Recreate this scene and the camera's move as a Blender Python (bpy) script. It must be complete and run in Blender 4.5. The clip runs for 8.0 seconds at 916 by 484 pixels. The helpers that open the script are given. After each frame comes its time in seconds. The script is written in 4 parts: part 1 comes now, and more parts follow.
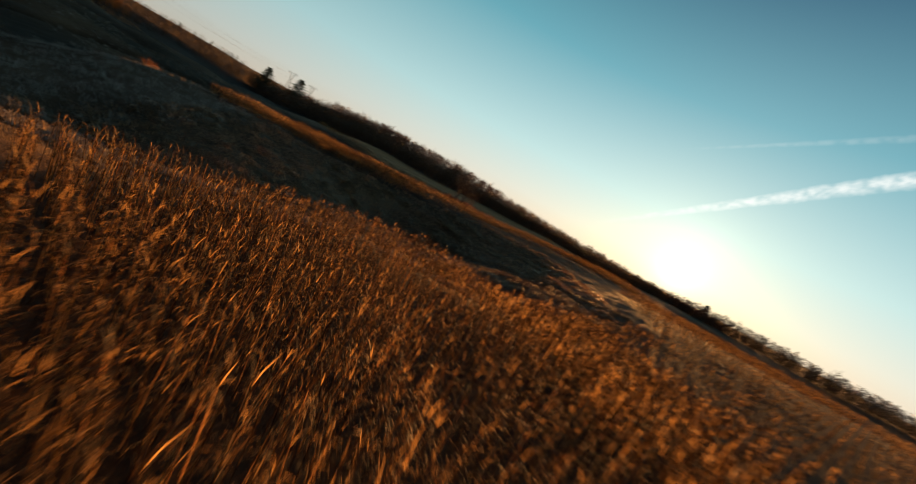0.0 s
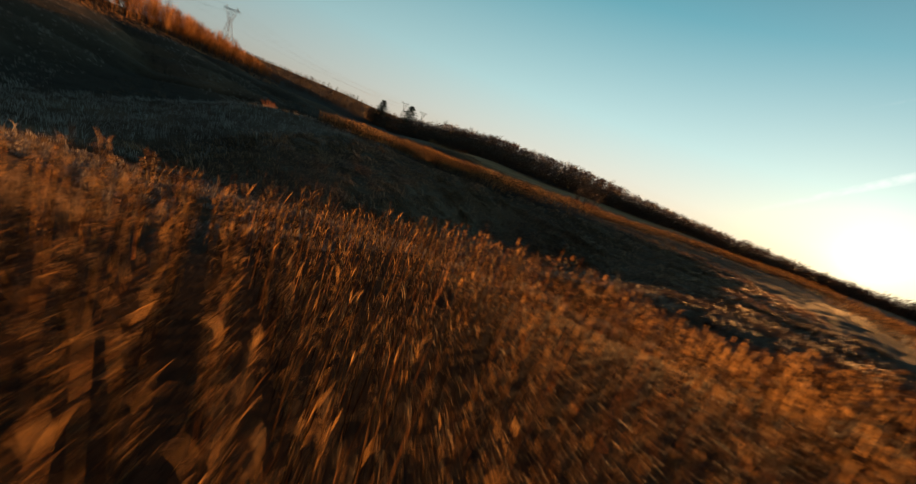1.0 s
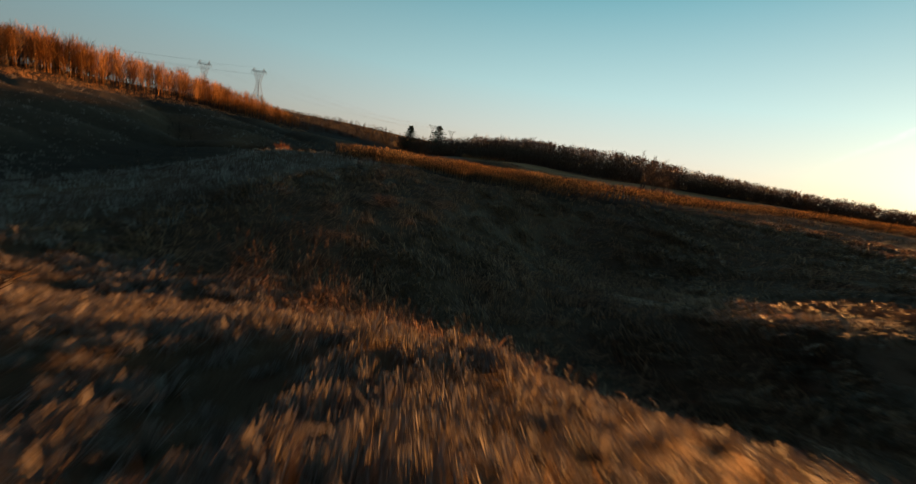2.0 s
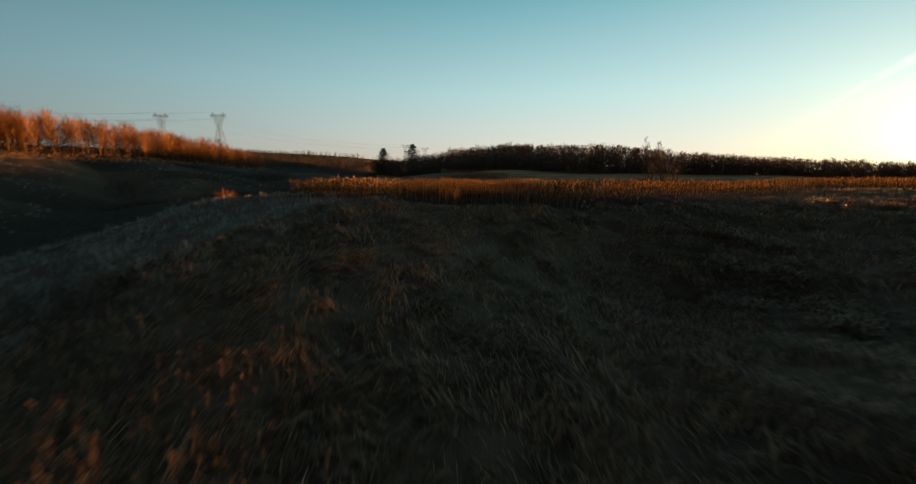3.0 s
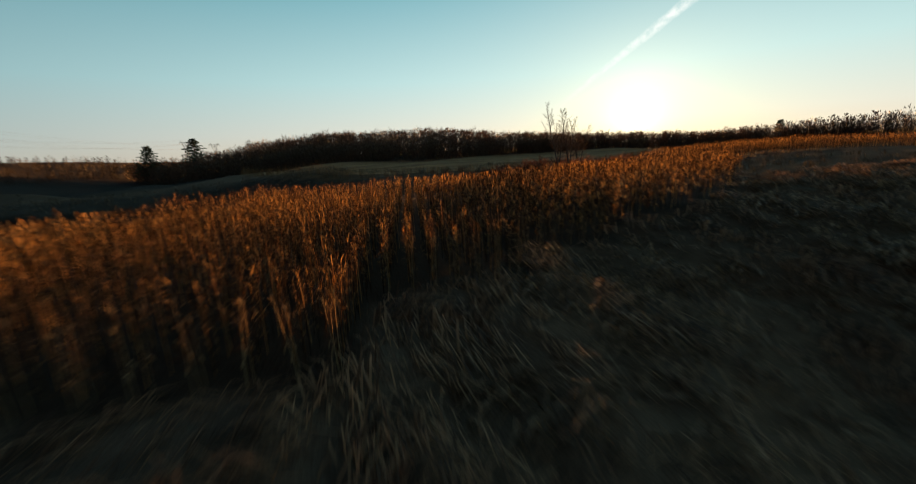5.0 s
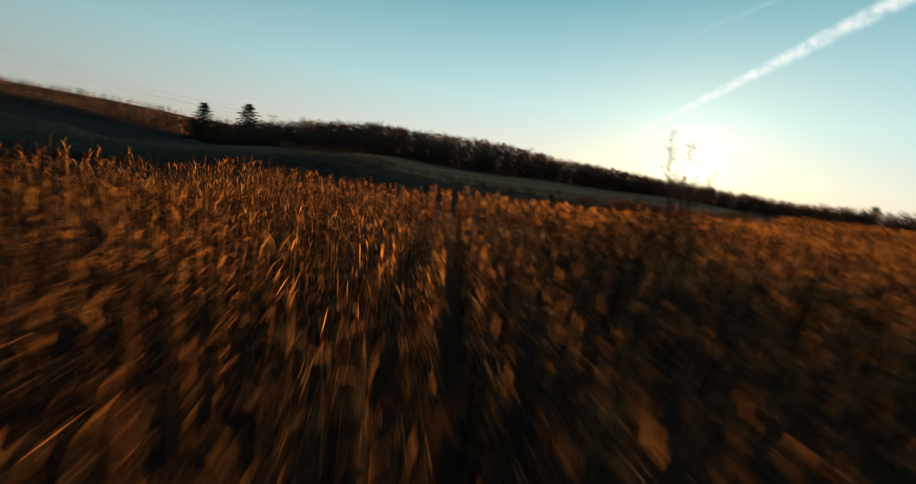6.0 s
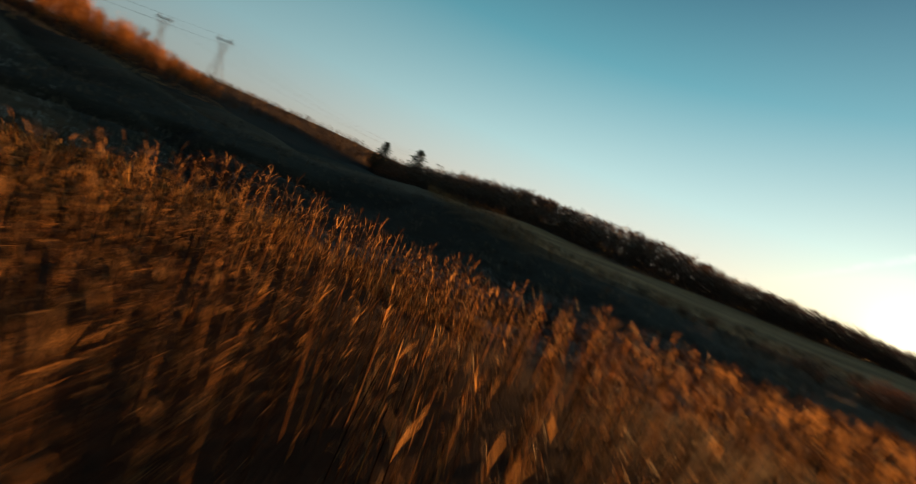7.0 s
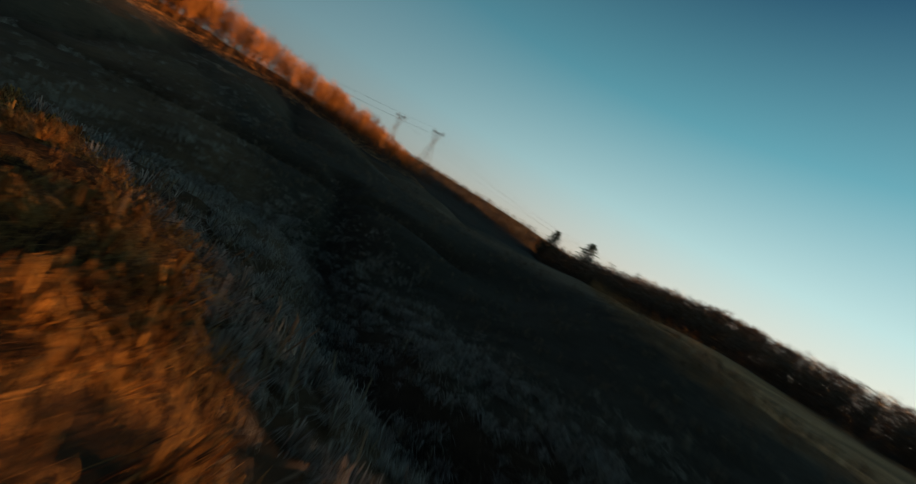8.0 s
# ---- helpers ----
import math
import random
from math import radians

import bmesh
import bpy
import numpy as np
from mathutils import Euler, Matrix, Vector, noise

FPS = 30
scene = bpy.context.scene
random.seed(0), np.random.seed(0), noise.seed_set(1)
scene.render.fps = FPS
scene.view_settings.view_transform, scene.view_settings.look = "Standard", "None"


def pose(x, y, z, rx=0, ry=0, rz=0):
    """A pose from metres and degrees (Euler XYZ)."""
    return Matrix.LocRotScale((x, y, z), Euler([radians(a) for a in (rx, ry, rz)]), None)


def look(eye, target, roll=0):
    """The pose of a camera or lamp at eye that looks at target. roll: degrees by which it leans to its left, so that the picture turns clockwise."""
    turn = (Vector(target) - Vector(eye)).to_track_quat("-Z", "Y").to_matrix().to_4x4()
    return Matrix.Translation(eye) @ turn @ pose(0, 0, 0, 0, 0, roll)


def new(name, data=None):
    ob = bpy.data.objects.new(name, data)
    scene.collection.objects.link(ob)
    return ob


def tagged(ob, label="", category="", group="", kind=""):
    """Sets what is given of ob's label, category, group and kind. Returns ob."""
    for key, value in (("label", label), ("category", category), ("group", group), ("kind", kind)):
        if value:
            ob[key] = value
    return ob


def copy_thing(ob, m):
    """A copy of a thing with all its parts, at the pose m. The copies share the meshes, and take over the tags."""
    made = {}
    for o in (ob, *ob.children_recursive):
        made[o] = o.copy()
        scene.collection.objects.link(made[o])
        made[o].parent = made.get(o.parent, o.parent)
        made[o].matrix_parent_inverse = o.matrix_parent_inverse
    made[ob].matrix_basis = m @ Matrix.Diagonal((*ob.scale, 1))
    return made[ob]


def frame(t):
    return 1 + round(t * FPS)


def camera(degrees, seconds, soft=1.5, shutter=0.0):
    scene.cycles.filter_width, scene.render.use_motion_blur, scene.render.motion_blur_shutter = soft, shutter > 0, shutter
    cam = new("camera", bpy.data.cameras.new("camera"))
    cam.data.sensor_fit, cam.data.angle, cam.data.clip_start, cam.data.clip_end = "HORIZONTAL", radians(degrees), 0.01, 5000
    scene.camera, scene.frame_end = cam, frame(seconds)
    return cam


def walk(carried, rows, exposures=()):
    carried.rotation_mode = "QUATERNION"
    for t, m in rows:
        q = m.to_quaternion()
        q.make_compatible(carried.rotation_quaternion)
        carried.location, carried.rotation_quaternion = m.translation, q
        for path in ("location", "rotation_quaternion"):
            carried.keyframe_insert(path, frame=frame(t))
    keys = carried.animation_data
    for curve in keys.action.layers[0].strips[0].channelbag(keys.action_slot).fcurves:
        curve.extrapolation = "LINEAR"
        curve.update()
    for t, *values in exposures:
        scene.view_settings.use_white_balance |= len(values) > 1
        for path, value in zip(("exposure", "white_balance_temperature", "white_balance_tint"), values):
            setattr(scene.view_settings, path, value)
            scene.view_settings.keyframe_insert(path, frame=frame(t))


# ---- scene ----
cam = camera(99.1, 8.0, soft=1.1, shutter=0.54)
PATH = [
    (0, (0.452, 3.593, 4.833), (0.594, 5.569, 4.557), 28.2),
    (0.5, (0.283, 8.125, 4.172), (0.136, 10.078, 3.768), 25.0),
    (1, (-0.644, 12.83, 3.333), (-1.053, 14.73, 2.861), 20.6),
    (1.5, (-2.318, 17.805, 2.667), (-2.903, 19.653, 2.176), 14.6),
    (2, (-4.465, 22.745, 2.271), (-5.117, 24.577, 1.804), 9.4),
    (2.2, (-5.615, 24.825, 2.242), (-6.259, 26.665, 1.795), 7.9),
    (3.3, (-11.542, 37.007, 2.375), (-12.08, 38.893, 1.983), -1.8),
    (3.5, (-13.014, 40.0, 2.404), (-13.477, 41.904, 2.005), -3.7),
    (4, (-16.1, 47.559, 2.383), (-16.284, 49.503, 1.953), -6.0),
    (4.5, (-18.645, 55.274, 2.314), (-18.556, 57.218, 1.853), -6.2),
    (4.7, (-19.46, 58.409, 2.236), (-19.284, 60.347, 1.774), -5.5),
    (5.8, (-22.347, 73.64, 1.544), (-22.134, 75.581, 1.111), 5.9),
    (6, (-22.675, 76.435, 1.417), (-22.562, 78.391, 1.018), 8.6),
    (6.2, (-23.057, 78.923, 1.312), (-23.063, 80.892, 0.96), 11.7),
    (6.5, (-23.513, 82.288, 1.409), (-23.724, 84.253, 1.097), 15.5),
    (7, (-24.237, 87.561, 1.388), (-24.822, 89.457, 1.141), 22.0),
    (7.5, (-25.726, 92.593, 1.204), (-26.717, 94.319, 1.008), 27.6),
    (8, (-27.604, 96.983, 1.212), (-28.982, 98.417, 0.999), 30.2),
]
walk(cam, [(t, look(eye, aim, roll)) for t, eye, aim, roll in PATH])

# ---- light ----
SUN_AZ, SUN_EL = radians(31.75), radians(3.2)
SUN_DIR = Vector((math.sin(SUN_AZ) * math.cos(SUN_EL), math.cos(SUN_AZ) * math.cos(SUN_EL), math.sin(SUN_EL)))
scene.view_settings.exposure = 1.65

world = bpy.data.worlds.new("evening_sky")
scene.world = world
world.use_nodes = True
wn, wl = world.node_tree.nodes, world.node_tree.links
wn.clear()
w_out = wn.new("ShaderNodeOutputWorld")
w_bg = wn.new("ShaderNodeBackground")


def w_math(op, a, b=None):
    n = wn.new("ShaderNodeMath")
    n.operation = op
    for k, v in enumerate((a, b)):
        if isinstance(v, (int, float)):
            n.inputs[k].default_value = v
        elif v is not None:
            wl.new(v, n.inputs[k])
    return n.outputs[0]


def w_mix(kind, a, b, share=1.0):
    n = wn.new("ShaderNodeMix")
    n.data_type, n.blend_type = "RGBA", kind
    n.inputs[0].default_value = share
    for k, v in ((6, a), (7, b)):
        if isinstance(v, tuple):
            n.inputs[k].default_value = (*v, 1)
        else:
            wl.new(v, n.inputs[k])
    return n.outputs[2]


w_sky = wn.new("ShaderNodeTexSky")
w_sky.sky_type, w_sky.sun_disc = "NISHITA", False
w_sky.sun_elevation, w_sky.sun_rotation = SUN_EL, SUN_AZ
w_sky.air_density, w_sky.dust_density, w_sky.ozone_density = 1.0, 1.5, 2.0
w_dir = wn.new("ShaderNodeTexCoord").outputs["Generated"]
w_sep = wn.new("ShaderNodeSeparateXYZ")
wl.new(w_dir, w_sep.inputs[0])
w_dot = wn.new("ShaderNodeVectorMath")
w_dot.operation = "DOT_PRODUCT"
w_dot.inputs[1].default_value = SUN_DIR
wl.new(w_dir, w_dot.inputs[0])
w_off = w_math("MULTIPLY", w_math("ARCCOSINE", w_math("MINIMUM", w_dot.outputs["Value"], 0.99999)), 180 / math.pi)
# clear air from the horizon up: pale and warm, then teal, then deep blue
w_up = wn.new("ShaderNodeValToRGB")
for k, (p, c) in enumerate(((0.0, (0.84, 0.71, 0.56)), (0.05, (0.76, 0.75, 0.67)), (0.16, (0.52, 0.74, 0.72)), (0.38, (0.135, 0.41, 0.47)), (0.62, (0.008, 0.085, 0.15)), (1.0, (0.006, 0.03, 0.06)))):
    e = w_up.color_ramp.elements[k] if k < 2 else w_up.color_ramp.elements.new(p)
    e.position, e.color = p, (*c, 1)
wl.new(w_sep.outputs[2], w_up.inputs[0])
w_side = wn.new("ShaderNodeMapRange")
w_side.interpolation_type = "SMOOTHSTEP"
for k, v in ((1, 15.0), (2, 150.0), (3, 1.0), (4, 0.12)):
    w_side.inputs[k].default_value = v
wl.new(w_off, w_side.inputs[0])
w_grey = wn.new("ShaderNodeCombineXYZ")
for k, p in enumerate((1.2, 0.95, 0.82)):
    wl.new(w_math("POWER", w_side.outputs[0], p), w_grey.inputs[k])
w_clear = w_mix("MULTIPLY", w_up.outputs[0], w_grey.outputs[0])


def w_glow(width, colour):
    n = wn.new("ShaderNodeVectorMath")
    n.operation = "SCALE"
    n.inputs[0].default_value = colour
    wl.new(w_math("POWER", math.e, w_math("MULTIPLY", w_off, -1.0 / width)), n.inputs[3])
    return n.outputs[0]


w_sum = w_mix("ADD", w_clear, w_glow(15.0, (0.20, 0.06, 0.075)))
w_sum = w_mix("ADD", w_sum, w_glow(2.0, (1.2, 1.05, 0.8)))
w_sum = w_mix("ADD", w_sum, w_glow(0.3, (30.0, 25.0, 17.0)))
# the rosy band opposite the sunset
w_back = wn.new("ShaderNodeVectorMath")
w_back.operation = "SCALE"
w_back.inputs[0].default_value = (0.17, 0.09, 0.062)
wl.new(w_math("POWER", math.e, w_math("MULTIPLY", w_math("SUBTRACT", 180.0, w_off), -1.0 / 38.0)), w_back.inputs[3])
w_sum = w_mix("ADD", w_sum, w_back.outputs[0])
w_nishita = w_mix("MULTIPLY", w_sky.outputs[0], (0.012, 0.024, 0.03))
w_sum = w_mix("ADD", w_sum, w_nishita)
w_bg.inputs[1].default_value = 0.307
wl.new(w_sum, w_bg.inputs[0])
wl.new(w_bg.outputs[0], w_out.inputs[0])

sun_data = bpy.data.lights.new("sun", "SUN")
sun_data.energy, sun_data.angle, sun_data.color = 5.0, radians(0.6), (1.0, 0.42, 0.11)
sun = new("sun", sun_data)
sun.matrix_world = look((0, 0, 300), Vector((0, 0, 300)) - SUN_DIR)


# ---- materials ----
def material(name):
    m = bpy.data.materials.new(name)
    m.use_nodes = True
    m.node_tree.nodes.clear()
    return m, m.node_tree.nodes, m.node_tree.links


def ramp_node(nodes, stops):
    r = nodes.new("ShaderNodeValToRGB")
    e = r.color_ramp.elements
    while len(e) < len(stops):
        e.new(0.5)
    for k, (p, c) in zip(e, stops):
        k.position, k.color = p, (*c, 1)
    return r


def leafy(name, stops, through_share=0.4, rough=0.65, scale=9.0, clump=0.5, gloss=0.25):
    """Thin dry plant matter: each leaf has its own tone, with streaks, and lets light through."""
    m, n, l = material(name)
    out = n.new("ShaderNodeOutputMaterial")
    geo = n.new("ShaderNodeNewGeometry")
    noise_tex = n.new("ShaderNodeTexNoise")
    noise_tex.inputs["Scale"].default_value = scale
    noise_tex.inputs["Detail"].default_value = 3.0
    coord = n.new("ShaderNodeTexCoord")
    l.new(coord.outputs["Object"], noise_tex.inputs["Vector"])
    mixv = n.new("ShaderNodeMath")
    mixv.operation = "MULTIPLY_ADD"
    mixv.inputs[1].default_value = clump
    l.new(noise_tex.outputs[0], mixv.inputs[0])
    half = n.new("ShaderNodeMath")
    half.operation = "MULTIPLY"
    half.inputs[1].default_value = 1.12 - clump
    l.new(geo.outputs["Random Per Island"], half.inputs[0])
    l.new(half.outputs[0], mixv.inputs[2])
    r = ramp_node(n, stops)
    l.new(mixv.outputs[0], r.inputs[0])
    p = n.new("ShaderNodeBsdfPrincipled")
    p.inputs["Roughness"].default_value = rough
    p.inputs["Specular IOR Level"].default_value = gloss
    l.new(r.outputs[0], p.inputs["Base Color"])
    tr = n.new("ShaderNodeBsdfTranslucent")
    l.new(r.outputs[0], tr.inputs[0])
    mix = n.new("ShaderNodeMixShader")
    mix.inputs[0].default_value = through_share
    l.new(p.outputs[0], mix.inputs[1])
    l.new(tr.outputs[0], mix.inputs[2])
    l.new(mix.outputs[0], out.inputs[0])
    return m


def solid(name, stops, scale, rough=0.8, bump=0.3, metal=0.0, detail=6.0):
    """An opaque surface with two scales of variation and a fine relief."""
    m, n, l = material(name)
    out = n.new("ShaderNodeOutputMaterial")
    coord = n.new("ShaderNodeTexCoord")
    a, b = n.new("ShaderNodeTexNoise"), n.new("ShaderNodeTexNoise")
    a.inputs["Scale"].default_value, b.inputs["Scale"].default_value = scale, scale * 7.3
    a.inputs["Detail"].default_value = b.inputs["Detail"].default_value = detail
    for t in (a, b):
        l.new(coord.outputs["Object"], t.inputs["Vector"])
    mixv = n.new("ShaderNodeMix")
    mixv.inputs[0].default_value = 0.45
    l.new(a.outputs[0], mixv.inputs[2])
    l.new(b.outputs[0], mixv.inputs[3])
    r = ramp_node(n, stops)
    l.new(mixv.outputs[0], r.inputs[0])
    p = n.new("ShaderNodeBsdfPrincipled")
    p.inputs["Roughness"].default_value, p.inputs["Metallic"].default_value = rough, metal
    p.inputs["Specular IOR Level"].default_value = 0.2
    l.new(r.outputs[0], p.inputs["Base Color"])
    bp = n.new("ShaderNodeBump")
    bp.inputs["Strength"].default_value = bump
    l.new(b.outputs[0], bp.inputs["Height"])
    l.new(bp.outputs[0], p.inputs["Normal"])
    l.new(p.outputs[0], out.inputs[0])
    return m


# leaf tones run from near-black to bright, painting in dark gaps and lit tips
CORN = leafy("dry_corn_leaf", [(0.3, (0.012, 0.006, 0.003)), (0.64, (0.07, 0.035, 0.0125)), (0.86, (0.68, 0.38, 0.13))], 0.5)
STALK = leafy("dry_corn_stalk", [(0.2, (0.20, 0.12, 0.05)), (0.8, (0.42, 0.29, 0.14))], 0.1)
GRASS = leafy("dry_grass_blade", [(0.2, (0.05, 0.022, 0.007)), (0.5, (0.27, 0.13, 0.035)), (0.8, (0.66, 0.37, 0.1))], 0.4, scale=1.3, clump=0.6)
MATTED = leafy("matted_grass", [(0.15, (0.042, 0.023, 0.011)), (0.5, (0.2, 0.105, 0.046)), (0.85, (0.68, 0.38, 0.18))], 0.4, 0.55, scale=1.1, clump=0.45, gloss=0.4)
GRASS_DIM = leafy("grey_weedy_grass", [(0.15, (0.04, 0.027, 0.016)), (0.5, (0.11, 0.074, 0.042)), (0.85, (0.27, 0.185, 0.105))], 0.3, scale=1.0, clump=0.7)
# grey for frost, and for shade on the banks below the corn
FROST_SHADE = leafy("frosty_shaded_grass", [(0.15, (0.10, 0.075, 0.052)), (0.5, (0.28, 0.225, 0.165)), (0.85, (0.55, 0.475, 0.38))], 0.3, scale=1.5, clump=0.7)
STRAW = leafy("pale_straw", [(0.15, (0.25, 0.13, 0.052)), (0.85, (0.57, 0.32, 0.135))], 0.3)
FRINGE = leafy("brown_fringe_grass", [(0.2, (0.075, 0.038, 0.014)), (0.8, (0.30, 0.16, 0.06))], 0.3)
BRUSH = leafy("red_brush_twig", [(0.2, (0.13, 0.05, 0.025)), (0.8, (0.33, 0.14, 0.06))], 0.2)
TWIG = leafy("bare_twig", [(0.2, (0.035, 0.022, 0.013)), (0.8, (0.13, 0.08, 0.045))], 0.12)
TWIG_RED = leafy("russet_twig", [(0.2, (0.06, 0.024, 0.006)), (0.8, (0.29, 0.125, 0.025))], 0.3)
# shade of the far slopes is put into this darker twig colour
SHADED_SCRUB = leafy("shaded_scrub_twig", [(0.2, (0.018, 0.012, 0.008)), (0.8, (0.06, 0.038, 0.021))], 0.05)
NEEDLE = leafy("pine_needle", [(0.2, (0.015, 0.025, 0.012)), (0.8, (0.05, 0.075, 0.035))], 0.1)
BARK = solid("grey_brown_bark", [(0.3, (0.05, 0.038, 0.03)), (0.7, (0.15, 0.115, 0.09))], 6.0, 0.9, 0.6)
STEEL = solid("galvanised_steel", [(0.3, (0.045, 0.042, 0.04)), (0.7, (0.09, 0.085, 0.08))], 2.0, 0.6, 0.1, 0.2)
CABLE = solid("aluminium_cable", [(0.3, (0.06, 0.06, 0.065)), (0.7, (0.12, 0.12, 0.125))], 1.0, 0.6, 0.05, 0.3)


def ground_material():
    m, n, l = material("dry_ground")
    out = n.new("ShaderNodeOutputMaterial")
    coord = n.new("ShaderNodeTexCoord")
    zone = n.new("ShaderNodeAttribute")
    zone.attribute_name = "cover"
    a, b, c = (n.new("ShaderNodeTexNoise") for _ in range(3))
    for t, s, d in ((a, 0.12, 5), (b, 1.6, 8), (c, 14.0, 6)):
        t.inputs["Scale"].default_value, t.inputs["Detail"].default_value = s, d
        l.new(coord.outputs["Object"], t.inputs["Vector"])
    m1 = n.new("ShaderNodeMix")
    m1.inputs[0].default_value = 0.5
    l.new(a.outputs[0], m1.inputs[2])
    l.new(b.outputs[0], m1.inputs[3])
    m2 = n.new("ShaderNodeMix")
    m2.inputs[0].default_value = 0.35
    l.new(m1.outputs[0], m2.inputs[2])
    l.new(c.outputs[0], m2.inputs[3])
    shade = ramp_node(n, [(0.3, (0.45, 0.45, 0.45)), (0.5, (0.95, 0.95, 0.95)), (0.7, (1.5, 1.45, 1.35))])
    l.new(m2.outputs[0], shade.inputs[0])
    mul = n.new("ShaderNodeMix")
    mul.data_type, mul.blend_type = "RGBA", "MULTIPLY"
    mul.inputs[0].default_value = 1.0
    l.new(zone.outputs["Color"], mul.inputs[6])
    l.new(shade.outputs[0], mul.inputs[7])
    p = n.new("ShaderNodeBsdfPrincipled")
    p.inputs["Roughness"].default_value, p.inputs["Specular IOR Level"].default_value = 0.95, 0.1
    l.new(mul.outputs[2], p.inputs["Base Color"])
    bp = n.new("ShaderNodeBump")
    bp.inputs["Strength"].default_value, bp.inputs["Distance"].default_value = 0.8, 0.25
    l.new(m2.outputs[0], bp.inputs["Height"])
    l.new(bp.outputs[0], p.inputs["Normal"])
    l.new(p.outputs[0], out.inputs[0])
    return m


GROUND = ground_material()


# ---- helpers for building ----
def mesh_of(name, verts, faces, mat):
    """A mesh from an array of corners and an array of four-cornered faces."""
    me = bpy.data.meshes.new(name)
    verts, faces = np.asarray(verts, np.float32), np.asarray(faces, np.int32)
    me.vertices.add(len(verts))
    me.vertices.foreach_set("co", verts.ravel())
    me.loops.add(faces.size)
    me.loops.foreach_set("vertex_index", faces.ravel())
    me.polygons.add(len(faces))
    me.polygons.foreach_set("loop_start", np.arange(0, faces.size, faces.shape[1], dtype=np.int32))
    me.materials.append(mat)
    me.update(calc_edges=True)
    me.validate()
    return me


def part(name, data, parent, label=""):
    ob = new(name, data)
    ob.parent = parent
    return tagged(ob, label)


class Pieces:
    """Gathers strips and tubes of four-cornered faces."""

    def __init__(self):
        self.v, self.f, self.n = [], [], 0

    def add(self, verts, faces):
        self.v.append(np.asarray(verts, float))
        self.f.append(np.asarray(faces, int) + self.n)
        self.n += len(verts)

    def tube(self, points, radii, sides=3):
        points = [Vector(p) for p in points]
        vs, fs = [], []
        for i, p in enumerate(points):
            d = (points[min(i + 1, len(points) - 1)] - points[max(i - 1, 0)]).normalized()
            side = d.orthogonal().normalized()
            up = d.cross(side)
            for k in range(sides):
                a = 2 * math.pi * k / sides
                vs.append(p + (side * math.cos(a) + up * math.sin(a)) * radii[i])
        for i in range(len(points) - 1):
            for k in range(sides):
                j = (k + 1) % sides
                fs.append((i * sides + k, i * sides + j, (i + 1) * sides + j, (i + 1) * sides + k))
        self.add([tuple(q) for q in vs], fs)

    def blade(self, a, b, w0, w1):
        """One flat four-cornered piece from a to b."""
        d = Vector(b) - Vector(a)
        self.strip([tuple(a), tuple(b)], [w0, w1], tuple(d.orthogonal().normalized()))

    def strip(self, points, widths, side):
        """A ribbon along points, widened along side (one vector or one for each point)."""
        vs, fs = [], []
        for i, (p, w) in enumerate(zip(points, widths)):
            s = Vector(side[i]) if isinstance(side, list) else Vector(side)
            vs += [tuple(Vector(p) - s * w / 2), tuple(Vector(p) + s * w / 2)]
        for i in range(len(points) - 1):
            fs.append((2 * i, 2 * i + 1, 2 * i + 3, 2 * i + 2))
        self.add(vs, fs)

    def arrays(self):
        return np.concatenate(self.v), np.concatenate(self.f)


def scatter(templates, places, rng, lean=0.05):
    """Copies of templates joined into one pair of arrays. places: rows of x, y, z, scale and perhaps turn."""
    places = np.asarray(places, float)
    pick = rng.integers(0, len(templates), len(places))
    V, F, base = [], [], 0
    for k, (tv, tf) in enumerate(templates):
        q = places[pick == k]
        if not len(q):
            continue
        a = q[:, 4] if q.shape[1] > 4 else rng.uniform(0, 2 * math.pi, len(q))
        ca, sa = np.cos(a)[:, None], np.sin(a)[:, None]
        s = q[:, 3][:, None]
        lx, ly = rng.normal(0, lean, len(q))[:, None], rng.normal(0, lean, len(q))[:, None]
        x, y, z = tv[:, 0][None], tv[:, 1][None], tv[:, 2][None]
        X = (x * ca - y * sa + lx * z) * s + q[:, 0][:, None]
        Y = (x * sa + y * ca + ly * z) * s + q[:, 1][:, None]
        Z = z * s + q[:, 2][:, None]
        V.append(np.stack([X, Y, Z], -1).reshape(-1, 3))
        F.append((tf[None] + (np.arange(len(q)) * len(tv))[:, None, None] + base).reshape(-1, tf.shape[1]))
        base += len(q) * len(tv)
    return np.concatenate(V), np.concatenate(F)


# ---- terrain ----
def bump(x, y, cx, cy, amount, r):
    return amount * np.exp(-((x - cx) ** 2 + (y - cy) ** 2) / (2 * r * r))


def smooth(t):
    t = np.clip(t, 0, 1)
    return t * t * (3 - 2 * t)


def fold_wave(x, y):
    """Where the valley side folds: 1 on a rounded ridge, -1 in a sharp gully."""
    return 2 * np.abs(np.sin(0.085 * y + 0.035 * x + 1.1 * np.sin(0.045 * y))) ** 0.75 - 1


